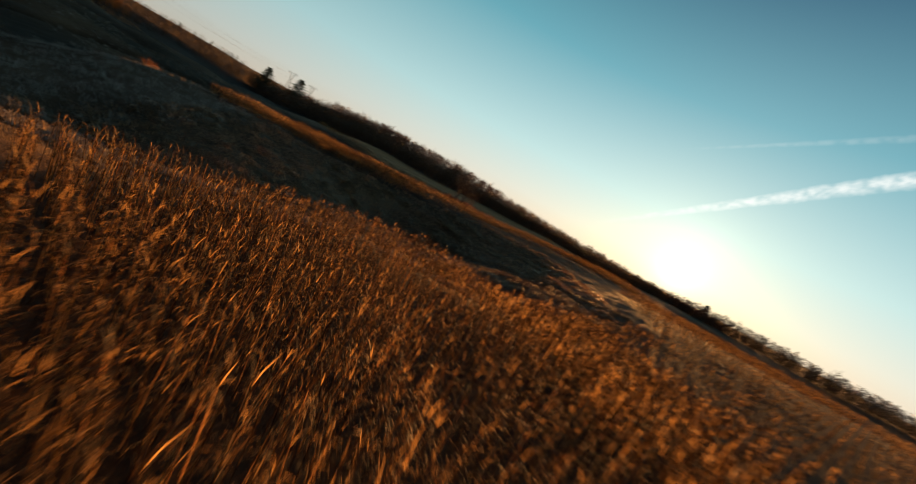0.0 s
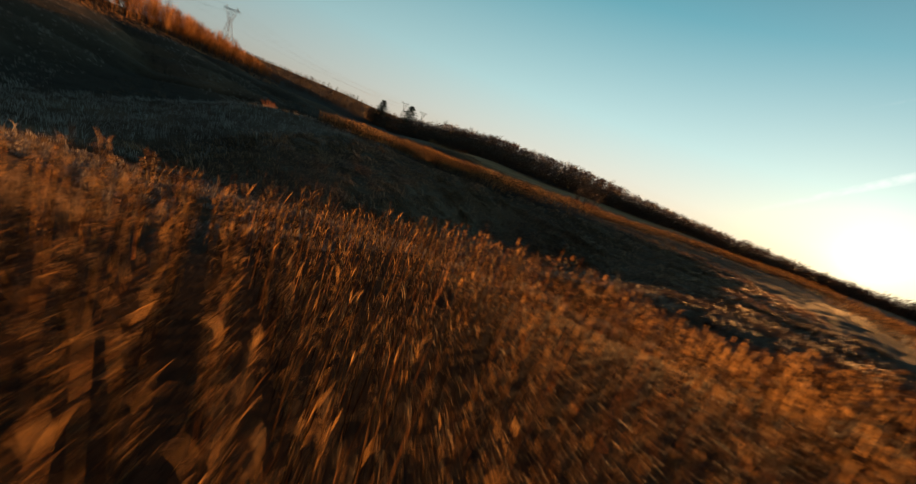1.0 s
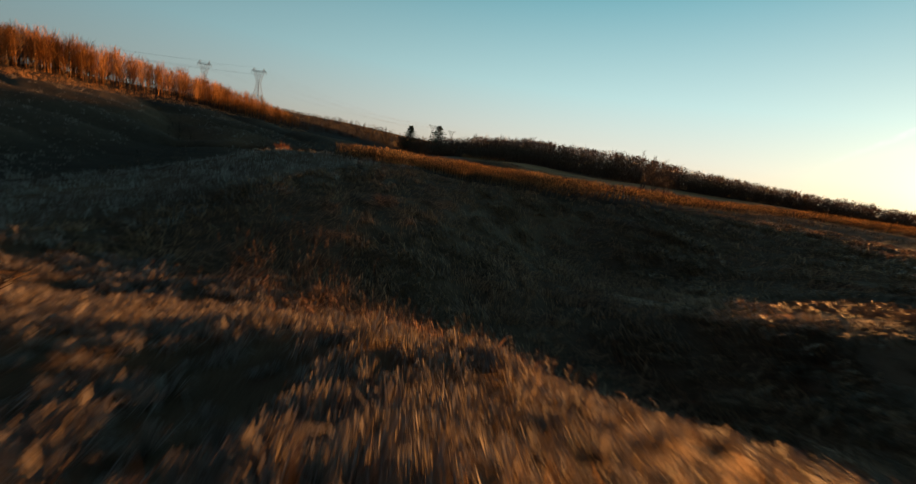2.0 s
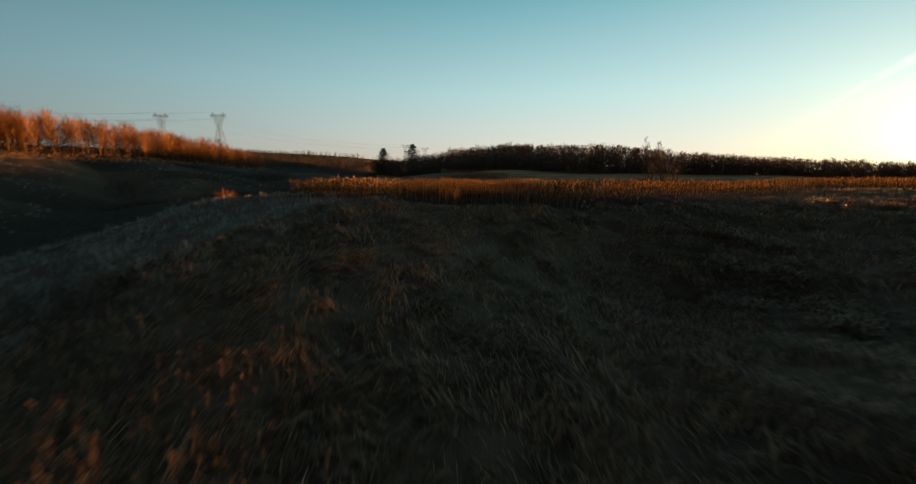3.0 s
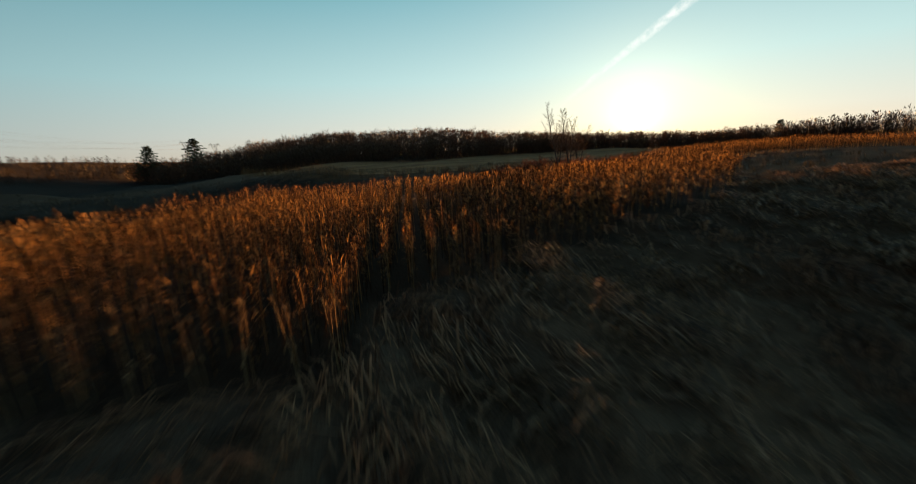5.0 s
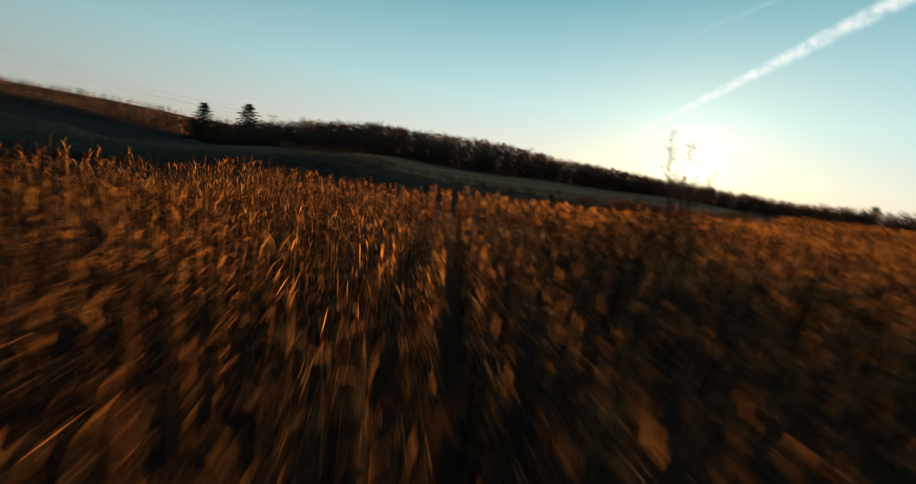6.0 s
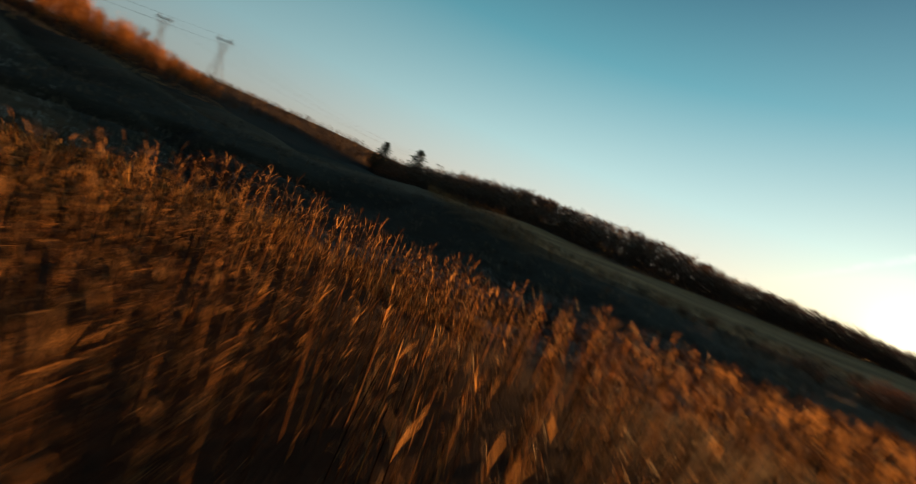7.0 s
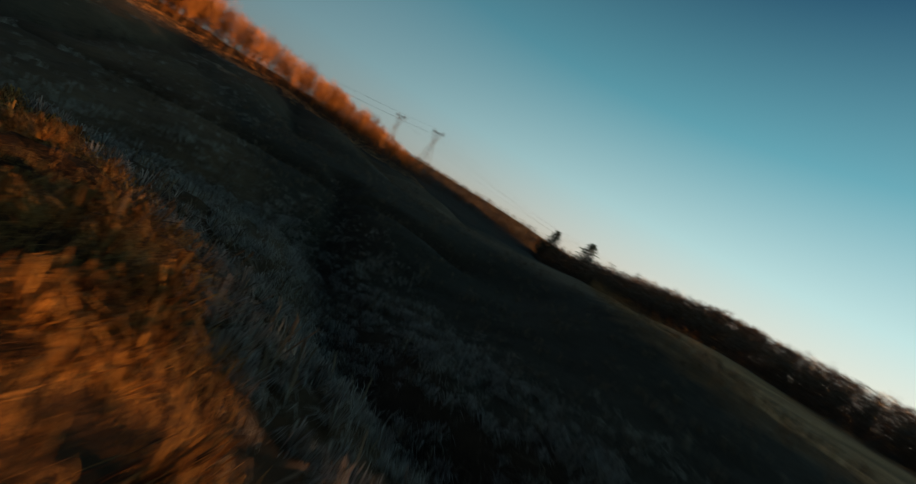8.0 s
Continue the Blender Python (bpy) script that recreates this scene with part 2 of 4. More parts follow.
def height(x, y):
    """The lie of the land in metres."""
    fold = smooth((-88 - x) / 20) * smooth((x + 158) / 20)
    h = -2.5 + fold * (1.9 * fold_wave(x, y) + 1.3 * np.abs(np.sin(0.2 * y - 0.07 * x + 1.2 * np.sin(0.07 * x))) - 0.6) + 8 * smooth((-95 - x - 0.3 * np.maximum(0, y - 80)) / 95)
    h = h + bump(x, y, 5, -25, 4.48, 45)  # near hill
    h = h + bump(x, y, 22, 30, -1.59, 22)  # field shoulder
    h = h + bump(x, y, 62, 55, 2.66, 32)  # far shoulder
    h = h + bump(x, y, -14, 44, -2.21, 11)  # swale west
    h = h + bump(x, y, -7, 66, -3.25, 10)  # swale bend
    h = h + bump(x, y, -5, 56, -1.17, 9)  # swale mid
    h = h + bump(x, y, -42, 38, -1.45, 18)  # swale mouth
    h = h + bump(x, y, -8, 36, -1.26, 6)  # ditch
    h = h + bump(x, y, 2, 40, -1.78, 7)  # ditch east
    h = h + bump(x, y, 5, 44, 1.15, 6)  # dip hump
    h = h + bump(x, y, 11, 45, 0.45, 6)  # dip hump east
    h = h + bump(x, y, 0, 37, -2.10, 4)  # ditch head
    h = h + bump(x, y, -4, 29, 1.75, 5)  # corn bank
    h = h + bump(x, y, -20, 24, -0.06, 5)  # west drop
    h = h + bump(x, y, -22, 15, 0.63, 6)  # west drop south
    h = h + bump(x, y, -26, 67, 0.83, 9)  # mound
    h = h + bump(x, y, -40, 68, 1.49, 12)  # field bank
    h = h + bump(x, y, -52, 70, 2.26, 9)  # bush knoll
    h = h + bump(x, y, -20, 86, 0.47, 15)  # plateau
    h = h + bump(x, y, 12, 95, 0.79, 18)  # plateau east
    h = h + bump(x, y, -28, 112, 2.25, 10)  # gully
    h = h + bump(x, y, -50, 112, -5.66, 14)  # gully west
    h = h + bump(x, y, -82, 72, -3.14, 24)  # valley
    h = h + bump(x, y, -70, 20, -5.70, 30)  # valley south
    h = h + bump(x, y, -110, 210, -3.55, 50)  # valley north
    h = h + bump(x, y, -50, 155, -0.27, 25)  # strip field
    h = h + bump(x, y, 10, 190, 0.45, 50)  # strip field east
    h = h + bump(x, y, -215, 60, 0.67, 50)  # west hill
    h = h + bump(x, y, -120, 50, -4.13, 32)  # west slope
    h = h + bump(x, y, -165, 150, -0.06, 45)  # west spur
    h = h + bump(x, y, -360, 340, 3.71, 130)  # pylon hill
    h = h + bump(x, y, -220, -70, -3.16, 80)  # south west hill
    h = h + bump(x, y, 0, 300, 3.78, 42)  # north ridge
    h = h + bump(x, y, -75, 312, 6.79, 40)  # north ridge west
    h = h + bump(x, y, -42, 93, 1.41, 7)  # bank
    h = h + bump(x, y, -33, 95.5, 2.82, 3.5)  # field end
    h = h + bump(x, y, -38, 101, 0.99, 4)  # below the bank
    h = h + bump(x, y, 60, 420, 0.34, 120)  # north back
    h = h + bump(x, y, 105, 250, 1.04, 40)  # east hollow
    h = h + bump(x, y, 190, 200, -3.50, 80)  # east fall
    h = h + bump(x, y, 300, 60, 11.26, 90)  # east fall south
    h = h + bump(x, y, -150, 300, -8.63, 60)  # valley floor north
    h = h + bump(x, y, -25.5, 57.5, -0.6, 5)  # saddle
    h = h + bump(x, y, -51, 76.5, -0.9, 4)  # hollow west of the field
    h = h + bump(x, y, -57.5, 78, -0.7, 4)  # hollow farther west
    h = h + bump(x, y, -48.5, 82, -0.7, 3)  # hollow at the field's end
    h = h + bump(x, y, -28.5, 54, -0.4, 4)  # saddle west
    h = h + bump(x, y, -26, 50.5, -0.3, 3)  # saddle south
    h = h + bump(x, y, -26, 52, 1.52, 9)  # knoll in the dip
    h = h + bump(x, y, -36, 56, 0.98, 9)  # knoll west
    h = h + bump(x, y, -6, 66, -0.88, 5)  # dip bottom
    h = h + bump(x, y, -2, 54, -0.04, 6)  # dip bottom south
    h = h + bump(x, y, 6, 58, -2.11, 8)  # dip east
    h = h + bump(x, y, -40, 138, 2.70, 10)  # strip field corner
    h = h + bump(x, y, -20, 130, 0.14, 12)  # strip field front
    h = h + bump(x, y, -58, 165, 1.97, 14)  # strip field tip
    h = h + bump(x, y, -40, 190, 1.41, 25)  # strip field middle
    h = h + bump(x, y, 0, 160, 0.91, 25)  # strip field east part
    h = h + bump(x, y, 5, 200, -0.02, 25)  # strip field back
    h = h + bump(x, y, -55, 225, 2.60, 22)  # wood edge west
    h = h + bump(x, y, 50, 215, 2.08, 25)  # wood edge east
    h = h + bump(x, y, -52, 133, -2.14, 6)  # slope below the strip
    h = h + bump(x, y, 45, 118, 1.36, 18)  # east field front
    h = h + bump(x, y, 85, 150, 2.34, 25)  # east field
    h = h + bump(x, y, 130, 190, 3.86, 28)  # east wood edge
    h = h + bump(x, y, 170, 160, 2.85, 28)  # east woods
    h = h + bump(x, y, -32, 102, -0.17, 6)  # field end west
    h = h + bump(x, y, -12, 104, 0.18, 10)  # field end
    h = h + bump(x, y, 10, 112, -0.45, 12)  # field end east
    h = h + bump(x, y, 25, 75, -0.53, 12)  # bowl east
    h = h + bump(x, y, 30, 100, -0.39, 12)  # bowl head
    h = h + bump(x, y, 10, 75, -1.93, 9)  # bowl
    h = h + bump(x, y, -14, 72, 0.84, 3.5)  # field corner
    h = h + bump(x, y, -60, 118, 0.71, 9)  # gully side
    h = h + bump(x, y, -46, 103, 2.20, 6)  # gully head
    h = h + bump(x, y, -33, 94.5, -2.23, 3)  # field corner west
    h = h + bump(x, y, -38, 62, -1.11, 7)  # crest
    h = h + bump(x, y, -12, 29.5, 0.12, 3)  # bank ridge
    h = h + bump(x, y, -33, 103, -1.00, 4)  # drop below the field
    h = h + bump(x, y, -40, 103, -1.40, 4)  # drop west
    h = h + bump(x, y, -26, 105, -0.53, 4)  # drop east
    h = h + bump(x, y, -17, 111, -1.78, 7)  # hollow before the strip
    h = h + bump(x, y, -28, 113, -1.84, 7)  # hollow west
    h = h + bump(x, y, -34, 34, -0.38, 7)  # valley mouth
    h = h + bump(x, y, -25, 36, -0.40, 6)  # valley mouth east
    for cx, cy in ((-13.5, 21.5), (-11.3, 24.8), (-8.2, 27.4), (-4.2, 29.4)):
        h = h + bump(x, y, cx, cy, -0.7, 2.1)  # hollow along the corn
    h = h + bump(x, y, -21, 31, -0.7, 4.5)  # fall to the ditch
    for cx, cy in ((-15, 26.5), (-11.5, 29.4), (-7.5, 31.4)):
        h = h + bump(x, y, cx, cy, 0.3, 2.0)  # low ridge beyond it
    return h


GULLIES = (((-24, 110), (-36, 105.5), (-41, 107), (-51, 111), (-60, 116), (-75, 122)), ((-100, 84), (-82, 102), (-74, 114), (-68, 124), (-58, 130)))


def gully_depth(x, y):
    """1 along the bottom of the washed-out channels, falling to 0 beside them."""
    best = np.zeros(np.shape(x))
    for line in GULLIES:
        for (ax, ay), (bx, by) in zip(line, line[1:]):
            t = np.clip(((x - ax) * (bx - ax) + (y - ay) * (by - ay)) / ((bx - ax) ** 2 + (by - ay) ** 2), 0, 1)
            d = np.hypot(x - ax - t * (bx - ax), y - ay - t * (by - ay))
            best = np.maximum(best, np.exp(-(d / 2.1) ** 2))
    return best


def height_plus(x, y):
    """The land with its hummocks."""
    h = height(x, y)
    near = np.exp(-((x + 15) ** 2 + (y - 60) ** 2) / (2 * 90.0 ** 2))
    rough = 0.20 * np.sin(0.9 * x + 1.3 * np.sin(0.5 * y)) * np.sin(0.8 * y + 0.9 * np.sin(0.7 * x))
    rough += 0.09 * np.sin(2.3 * x + 1.7 * np.sin(1.1 * y)) * np.sin(2.0 * y + 1.1 * np.sin(1.7 * x + 2))
    h = h - 1.7 * gully_depth(x, y) + bump(x, y, -65, 105, 1.5, 5) + bump(x, y, -58, 122, 1.0, 5)
    far = 0.5 * np.sin(0.11 * x + np.sin(0.07 * y)) * np.sin(0.09 * y + 1.3)
    lump = 0.34 * np.sin(3.1 * x + 1.4 * np.sin(2.2 * y)) * np.sin(2.7 * y + 1.2 * np.sin(2.4 * x)) + 0.2 * np.sin(1.7 * x + 4.6 * np.sin(0.6 * y))
    rough = rough + lump * (np.exp(-((x + 42) ** 2 + (y - 96) ** 2) / 200.0) + 0.25 * np.exp(-((x + 8) ** 2 + (y - 29) ** 2) / 60.0))
    rough = rough * (1 - 0.75 * np.exp(-((x - 14) ** 2 + (y - 50) ** 2) / 220.0))
    grassy = 1.0 - np.clip(in_corn(x, y), 0, 1)
    return h + rough * near * (0.25 + 0.75 * grassy) + far * smooth((np.hypot(x + 15, y - 60) - 70) / 80)


# edges of the fields, as y over x
B_NEAR_X, B_NEAR_Y = (-44, -43, -27, -21.5, -21.3, -16.0, -15.8, -10.0, -9.8, 3, 13, 24, 34, 72), (75, 70.4, 68.4, 69.8, 74.2, 75.6, 79.2, 80.6, 82.4, 88.5, 98, 112, 117, 113)
B_FAR_X, B_FAR_Y = (-44, -40, -36, -34.5, -33, -31, -28, -23, -13, -1, 12, 72), (78, 83, 88.8, 91.7, 94.3, 96.3, 98.0, 99.8, 103, 110, 118, 175)
A_FAR_X, A_FAR_Y = (-11.4, -11, -10, -8.7, -7.5, -5.7, -3, 0.9, 5, 10.6, 32, 45, 100), (15.0, 16.8, 19, 21, 22.4, 24.4, 25.8, 27.0, 29.4, 32.0, 50, 92, 130)


def in_b(x, y):
    return ((x > -44) & (x < 72) & (y > np.interp(x, B_NEAR_X, B_NEAR_Y)) & (y < np.interp(x, B_FAR_X, B_FAR_Y))) * 1.0


def in_a(x, y):
    return ((x > -11.4) & (x < 95) & (y > -14) & (y < np.interp(x, A_FAR_X, A_FAR_Y))) * 1.0


def in_corn(x, y):
    return in_a(x, y) + in_b(x, y)


C_EDGE_X, C_EDGE_Y = (-92, -72, -58, -48, -41, -29, -14, 3, 15, 50, 90), (238, 195, 161, 145, 134, 127.5, 130.5, 126, 124, 164, 195)


def in_c(x, y):
    """The pale mown strip in front of the woods."""
    edge = np.interp(x, C_EDGE_X, C_EDGE_Y)
    back = np.interp(x, (-100, -60, 40, 110), (240, 228, 218, 195))
    return smooth((y - edge) / 4) * smooth((back - y) / 6) * smooth((x + 92) / 4)


def spaced(limits, step, growth):
    """Grid lines: even within limits, then wider and wider out to the horizon."""
    lo, hi = limits
    xs = list(np.arange(lo, hi, step))
    d, x = step, hi
    while x < 4300:
        xs.append(x)
        d *= growth
        x += d
    d, x = step, lo
    while x > -4300:
        d *= growth
        x -= d
        xs.insert(0, x)
    return np.array(xs)


GX, GY = spaced((-82, 22), 0.75, 1.1), spaced((6, 116), 0.65, 1.1)
mx, my = np.meshgrid(GX, GY)
mz = height_plus(mx, my)
nx, ny = len(GX), len(GY)
idx = np.arange(nx * ny).reshape(ny, nx)
quads = np.stack([idx[:-1, :-1], idx[:-1, 1:], idx[1:, 1:], idx[1:, :-1]], -1).reshape(-1, 4)
land = mesh_of("ground", np.stack([mx, my, mz], -1).reshape(-1, 3), quads, GROUND)
land.polygons.foreach_set("use_smooth", np.ones(len(land.polygons), bool))


def cover(x, y):
    """Colours laid on the ground, zone by zone."""
    c = np.zeros((*x.shape, 3)) + (0.095, 0.056, 0.029)
    patch = smooth(0.5 + 0.5 * np.sin(0.21 * x + 1.4 * np.sin(0.13 * y)) * np.sin(0.17 * y + np.sin(0.19 * x)))
    c += patch[..., None] * np.array((0.06, 0.042, 0.024))
    pale = bump(x, y, -30, 60, 1.0, 12) + bump(x, y, 14, 52, 0.8, 12)
    c += np.clip(pale, 0, 1)[..., None] * np.array((0.06, 0.055, 0.045))
    # darker over the western valley and the low ground beyond the corn
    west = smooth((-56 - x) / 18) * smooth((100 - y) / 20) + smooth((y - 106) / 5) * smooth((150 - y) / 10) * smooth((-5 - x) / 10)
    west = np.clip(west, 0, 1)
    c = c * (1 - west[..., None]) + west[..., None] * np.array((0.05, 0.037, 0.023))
    # colour follows the relief: paler on the fold ridges, darker in the gullies
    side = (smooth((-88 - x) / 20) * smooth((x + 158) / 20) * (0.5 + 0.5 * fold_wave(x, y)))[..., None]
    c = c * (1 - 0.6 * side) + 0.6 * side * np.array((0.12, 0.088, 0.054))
    bank = np.clip(bump(x, y, -38, 96, 1.6, 6), 0, 1)[..., None]
    c = c * (1 - bank) + bank * np.array((0.06, 0.032, 0.014))
    # darker along the bottoms of the channels
    gully_floor = gully_depth(x, y)[..., None]
    c = c * (1 - gully_floor) + gully_floor * np.array((0.032, 0.022, 0.014))
    corn = np.clip(in_corn(x, y), 0, 1)[..., None]
    c = c * (1 - corn) + corn * np.array((0.05, 0.032, 0.019))
    mown = in_c(x, y)[..., None]
    band = 0.8 + 0.28 * np.sin(0.42 * (y - 0.21 * x) + 1.2 * np.sin(0.06 * x)) * np.sin(0.035 * x + 0.11 * y)
    c = c * (1 - mown) + mown * band[..., None] * np.array((0.46, 0.24, 0.092))
    fringe = (in_c(x, y) * (1 - smooth((y - np.interp(x, C_EDGE_X, C_EDGE_Y) - 6) / 2.5)))[..., None]
    c = c * (1 - fringe) + fringe * np.array((0.13, 0.07, 0.028))
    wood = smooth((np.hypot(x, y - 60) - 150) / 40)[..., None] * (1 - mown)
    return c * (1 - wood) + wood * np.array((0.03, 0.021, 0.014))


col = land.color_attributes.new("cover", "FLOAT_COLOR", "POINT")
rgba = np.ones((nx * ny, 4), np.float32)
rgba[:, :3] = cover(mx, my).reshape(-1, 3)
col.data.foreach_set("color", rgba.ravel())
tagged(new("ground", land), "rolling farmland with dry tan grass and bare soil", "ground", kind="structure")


# ---- corn ----
def corn_parts(rng, leaves, steps, tassel, long=1.0, low=0.8, hang=0.0):
    """A dead corn plant, about 2.2 m high: stalk, arching leaves, tassel, ear."""
    h = rng.uniform(1.85, 2.2)
    bend = rng.uniform(-0.12, 0.12, 2)

    def on(s):
        return Vector((bend[0] * s * s, bend[1] * s * s, h * s))

    stalk = Pieces()
    stalk.tube([on(0), on(0.5), on(1)], [0.012, 0.01, 0.005])
    blades = []
    turn = rng.normal(0, 0.2)
    for k in range(leaves):
        s = 0.12 + 0.86 * ((k + rng.uniform(0, 0.6)) / leaves) ** low
        a = turn + k * math.pi + rng.normal(0, 1.1)
        out = Vector((math.cos(a), math.sin(a), 0))
        side = Vector((-math.sin(a), math.cos(a), 0))
        length = long * rng.uniform(0.3, 0.62) * (1.0 if s < 0.75 else 0.72)
        rise = rng.uniform(0.55, 1.35)
        droop = rng.uniform(2.6, 4.8) + hang
        p, ang, pts, ws, sides = on(s), rise, [], [], []
        twist = rng.normal(0, 0.9)
        for i in range(steps + 1):
            q = i / steps
            pts.append(tuple(p))
            ws.append((0.0045 + 0.0108 * math.sin(math.pi * min(1, q * 0.85 + 0.15))) * (1 - 0.75 * q * q))
            t = twist * q
            d = out * math.cos(ang) + Vector((0, 0, 1)) * math.sin(ang)
            nrm = side.cross(d)
            sides.append(tuple(side * math.cos(t) + nrm * math.sin(t)))
            p = p + d * (length / steps)
            ang -= droop / steps * (0.6 + 0.9 * q)
        b = Pieces()
        b.strip(pts, ws, sides)
        blades.append(b)
    top = Pieces()
    for k in range(tassel):
        a = rng.uniform(0, 2 * math.pi)
        o = Vector((math.cos(a), math.sin(a), 0))
        top.strip([tuple(on(1)), tuple(on(1) + o * 0.05 + Vector((0, 0, 0.14))), tuple(on(1) + o * rng.uniform(0.08, 0.2) + Vector((0, 0, rng.uniform(0.16, 0.28))))],
                  [0.012, 0.016, 0.006], (-math.sin(a), math.cos(a), 0))
    ear = Pieces()
    a = turn + 0.6
    o = Vector((math.cos(a), math.sin(a), 0))
    e0 = on(0.47)
    ear.tube([e0, e0 + o * 0.07 + Vector((0, 0, 0.02)), e0 + o * 0.13 - Vector((0, 0, 0.08)), e0 + o * 0.15 - Vector((0, 0, 0.2))], [0.012, 0.03, 0.032, 0.008], 5)
    return stalk, blades, top, ear


def corn_template(rng, leaves, steps, tassel):
    stalk, blades, top, ear = corn_parts(rng, leaves, steps, tassel, 0.7, 0.66, 0.2)
    whole = Pieces()
    for q in (stalk, *blades, top):
        whole.add(*q.arrays())
    return whole.arrays()


def corn_far(rng):
    """A plant for the far parts of a field: broad ragged ribbons."""
    whole = Pieces()
    h = rng.uniform(1.9, 2.25)
    for k in range(6):
        a = math.pi * rng.integers(0, 2) + rng.normal(0, 0.9)
        o, s = Vector((math.cos(a), math.sin(a), 0)), (-math.sin(a), math.cos(a), 0)
        z = h * rng.uniform(0.3, 1.0)
        whole.strip([tuple(Vector((0, 0, z - 0.1))), tuple(o * 0.11 + Vector((0, 0, z + 0.13))), tuple(o * 0.2 + Vector((0, 0, z - 0.26)))], [0.026, 0.042, 0.012], s)
    whole.strip([(0, 0, 0), (0.02, 0, h + 0.12)], [0.035, 0.02], (1, 0, 0))
    return whole.arrays()


rng = np.random.default_rng(7)
FULL = [corn_template(rng, 30, 3, 4) for _ in range(14)]
MID = [corn_template(rng, 17, 3, 2) for _ in range(10)]
FAR = [corn_far(rng) for _ in range(10)]
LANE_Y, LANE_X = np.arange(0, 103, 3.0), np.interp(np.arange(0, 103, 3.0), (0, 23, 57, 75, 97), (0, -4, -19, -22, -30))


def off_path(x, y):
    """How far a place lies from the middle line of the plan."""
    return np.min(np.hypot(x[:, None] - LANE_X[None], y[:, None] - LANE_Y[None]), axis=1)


def field(name, inside, box, azimuth, label, keep=None, mat=CORN, far_share=0.2, loose=1.0, size=0.84, spread=0.1):
    """Corn in rows 0.76 m apart that run along the azimuth."""
    a = radians(azimuth)
    along, across = np.array((math.sin(a), math.cos(a))), np.array((math.cos(a), -math.sin(a)))
    x0, x1, y0, y1 = box
    cx, cy, reach = (x0 + x1) / 2, (y0 + y1) / 2, math.hypot(x1 - x0, y1 - y0) / 2
    u, v = np.meshgrid(np.arange(-reach, reach, 0.76), np.arange(-reach, reach, 0.155))
    u, v = u.ravel(), v.ravel()
    u = u + rng.normal(0, spread, u.size) + loose * (rng.normal(0, 0.04, u.size) + 0.12 * np.sin(v * 0.35))
    v = v + rng.uniform(-0.07, 0.07, v.size)
    x, y = cx + u * across[0] + v * along[0], cy + u * across[1] + v * along[1]
    ok = (x > x0) & (x < x1) & (y > y0) & (y < y1) & (inside(x, y) > 0) & (rng.random(x.size) > 0.06)
    if keep is not None:
        ok &= keep(x, y)
    x, y = x[ok], y[ok]
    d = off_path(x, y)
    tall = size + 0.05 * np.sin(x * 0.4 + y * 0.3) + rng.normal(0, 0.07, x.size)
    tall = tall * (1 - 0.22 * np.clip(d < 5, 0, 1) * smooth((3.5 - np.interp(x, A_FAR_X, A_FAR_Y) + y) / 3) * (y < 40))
    tall = tall * (1 + 0.1 * smooth((-28 - x) / 4) * smooth((y - 80) / 5))
    z = height_plus(x, y) - 0.02
    spin = math.pi / 2 - a + rng.normal(0, 0.45 * loose, x.size) + math.pi * rng.integers(0, 2, x.size)
    places = np.stack([x, y, z, tall, spin], 1)
    r = rng.random(x.size)
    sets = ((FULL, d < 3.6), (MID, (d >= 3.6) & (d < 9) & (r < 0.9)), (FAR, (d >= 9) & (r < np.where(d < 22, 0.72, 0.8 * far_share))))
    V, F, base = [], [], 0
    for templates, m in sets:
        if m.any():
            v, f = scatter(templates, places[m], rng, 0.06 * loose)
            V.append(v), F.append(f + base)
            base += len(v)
    ob = new(name, mesh_of(name, np.concatenate(V), np.concatenate(F), mat))
    tagged(ob, label, "corn", kind="stuff")


def no_gap(x, y):
    """Leaves free a bare spot in the field, and its front, where single plants stand."""
    front = (y < np.interp(x, B_NEAR_X, B_NEAR_Y) + 0.62) & (x < -9.9) & (x > -42.9)
    return ~front & (np.hypot((x + 25.5) / 0.8, (y - 89.0) / 1.6) > 1.0)


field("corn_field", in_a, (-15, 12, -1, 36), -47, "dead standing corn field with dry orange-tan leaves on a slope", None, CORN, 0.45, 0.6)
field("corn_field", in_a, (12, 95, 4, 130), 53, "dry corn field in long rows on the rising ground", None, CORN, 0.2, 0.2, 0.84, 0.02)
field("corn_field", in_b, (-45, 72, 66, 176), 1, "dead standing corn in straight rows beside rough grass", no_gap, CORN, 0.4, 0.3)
field("corn_field", lambda x, y: (in_c(x, y) > 0.3) & (y < np.interp(x, C_EDGE_X, C_EDGE_Y) + 7), (-94, 92, 124, 245), 78, "brown dry stalks along the edge of the strip field", None, FRINGE, 0.3, 1.0, 0.55)
field("corn_field", lambda x, y: (in_c(x, y) > 0.3) & (y >= np.interp(x, C_EDGE_X, C_EDGE_Y) + 7), (-94, 92, 130, 240), 78, "pale low stalks on the strip field before the woods", None, STRAW, 0.035, 1.0, 0.32)


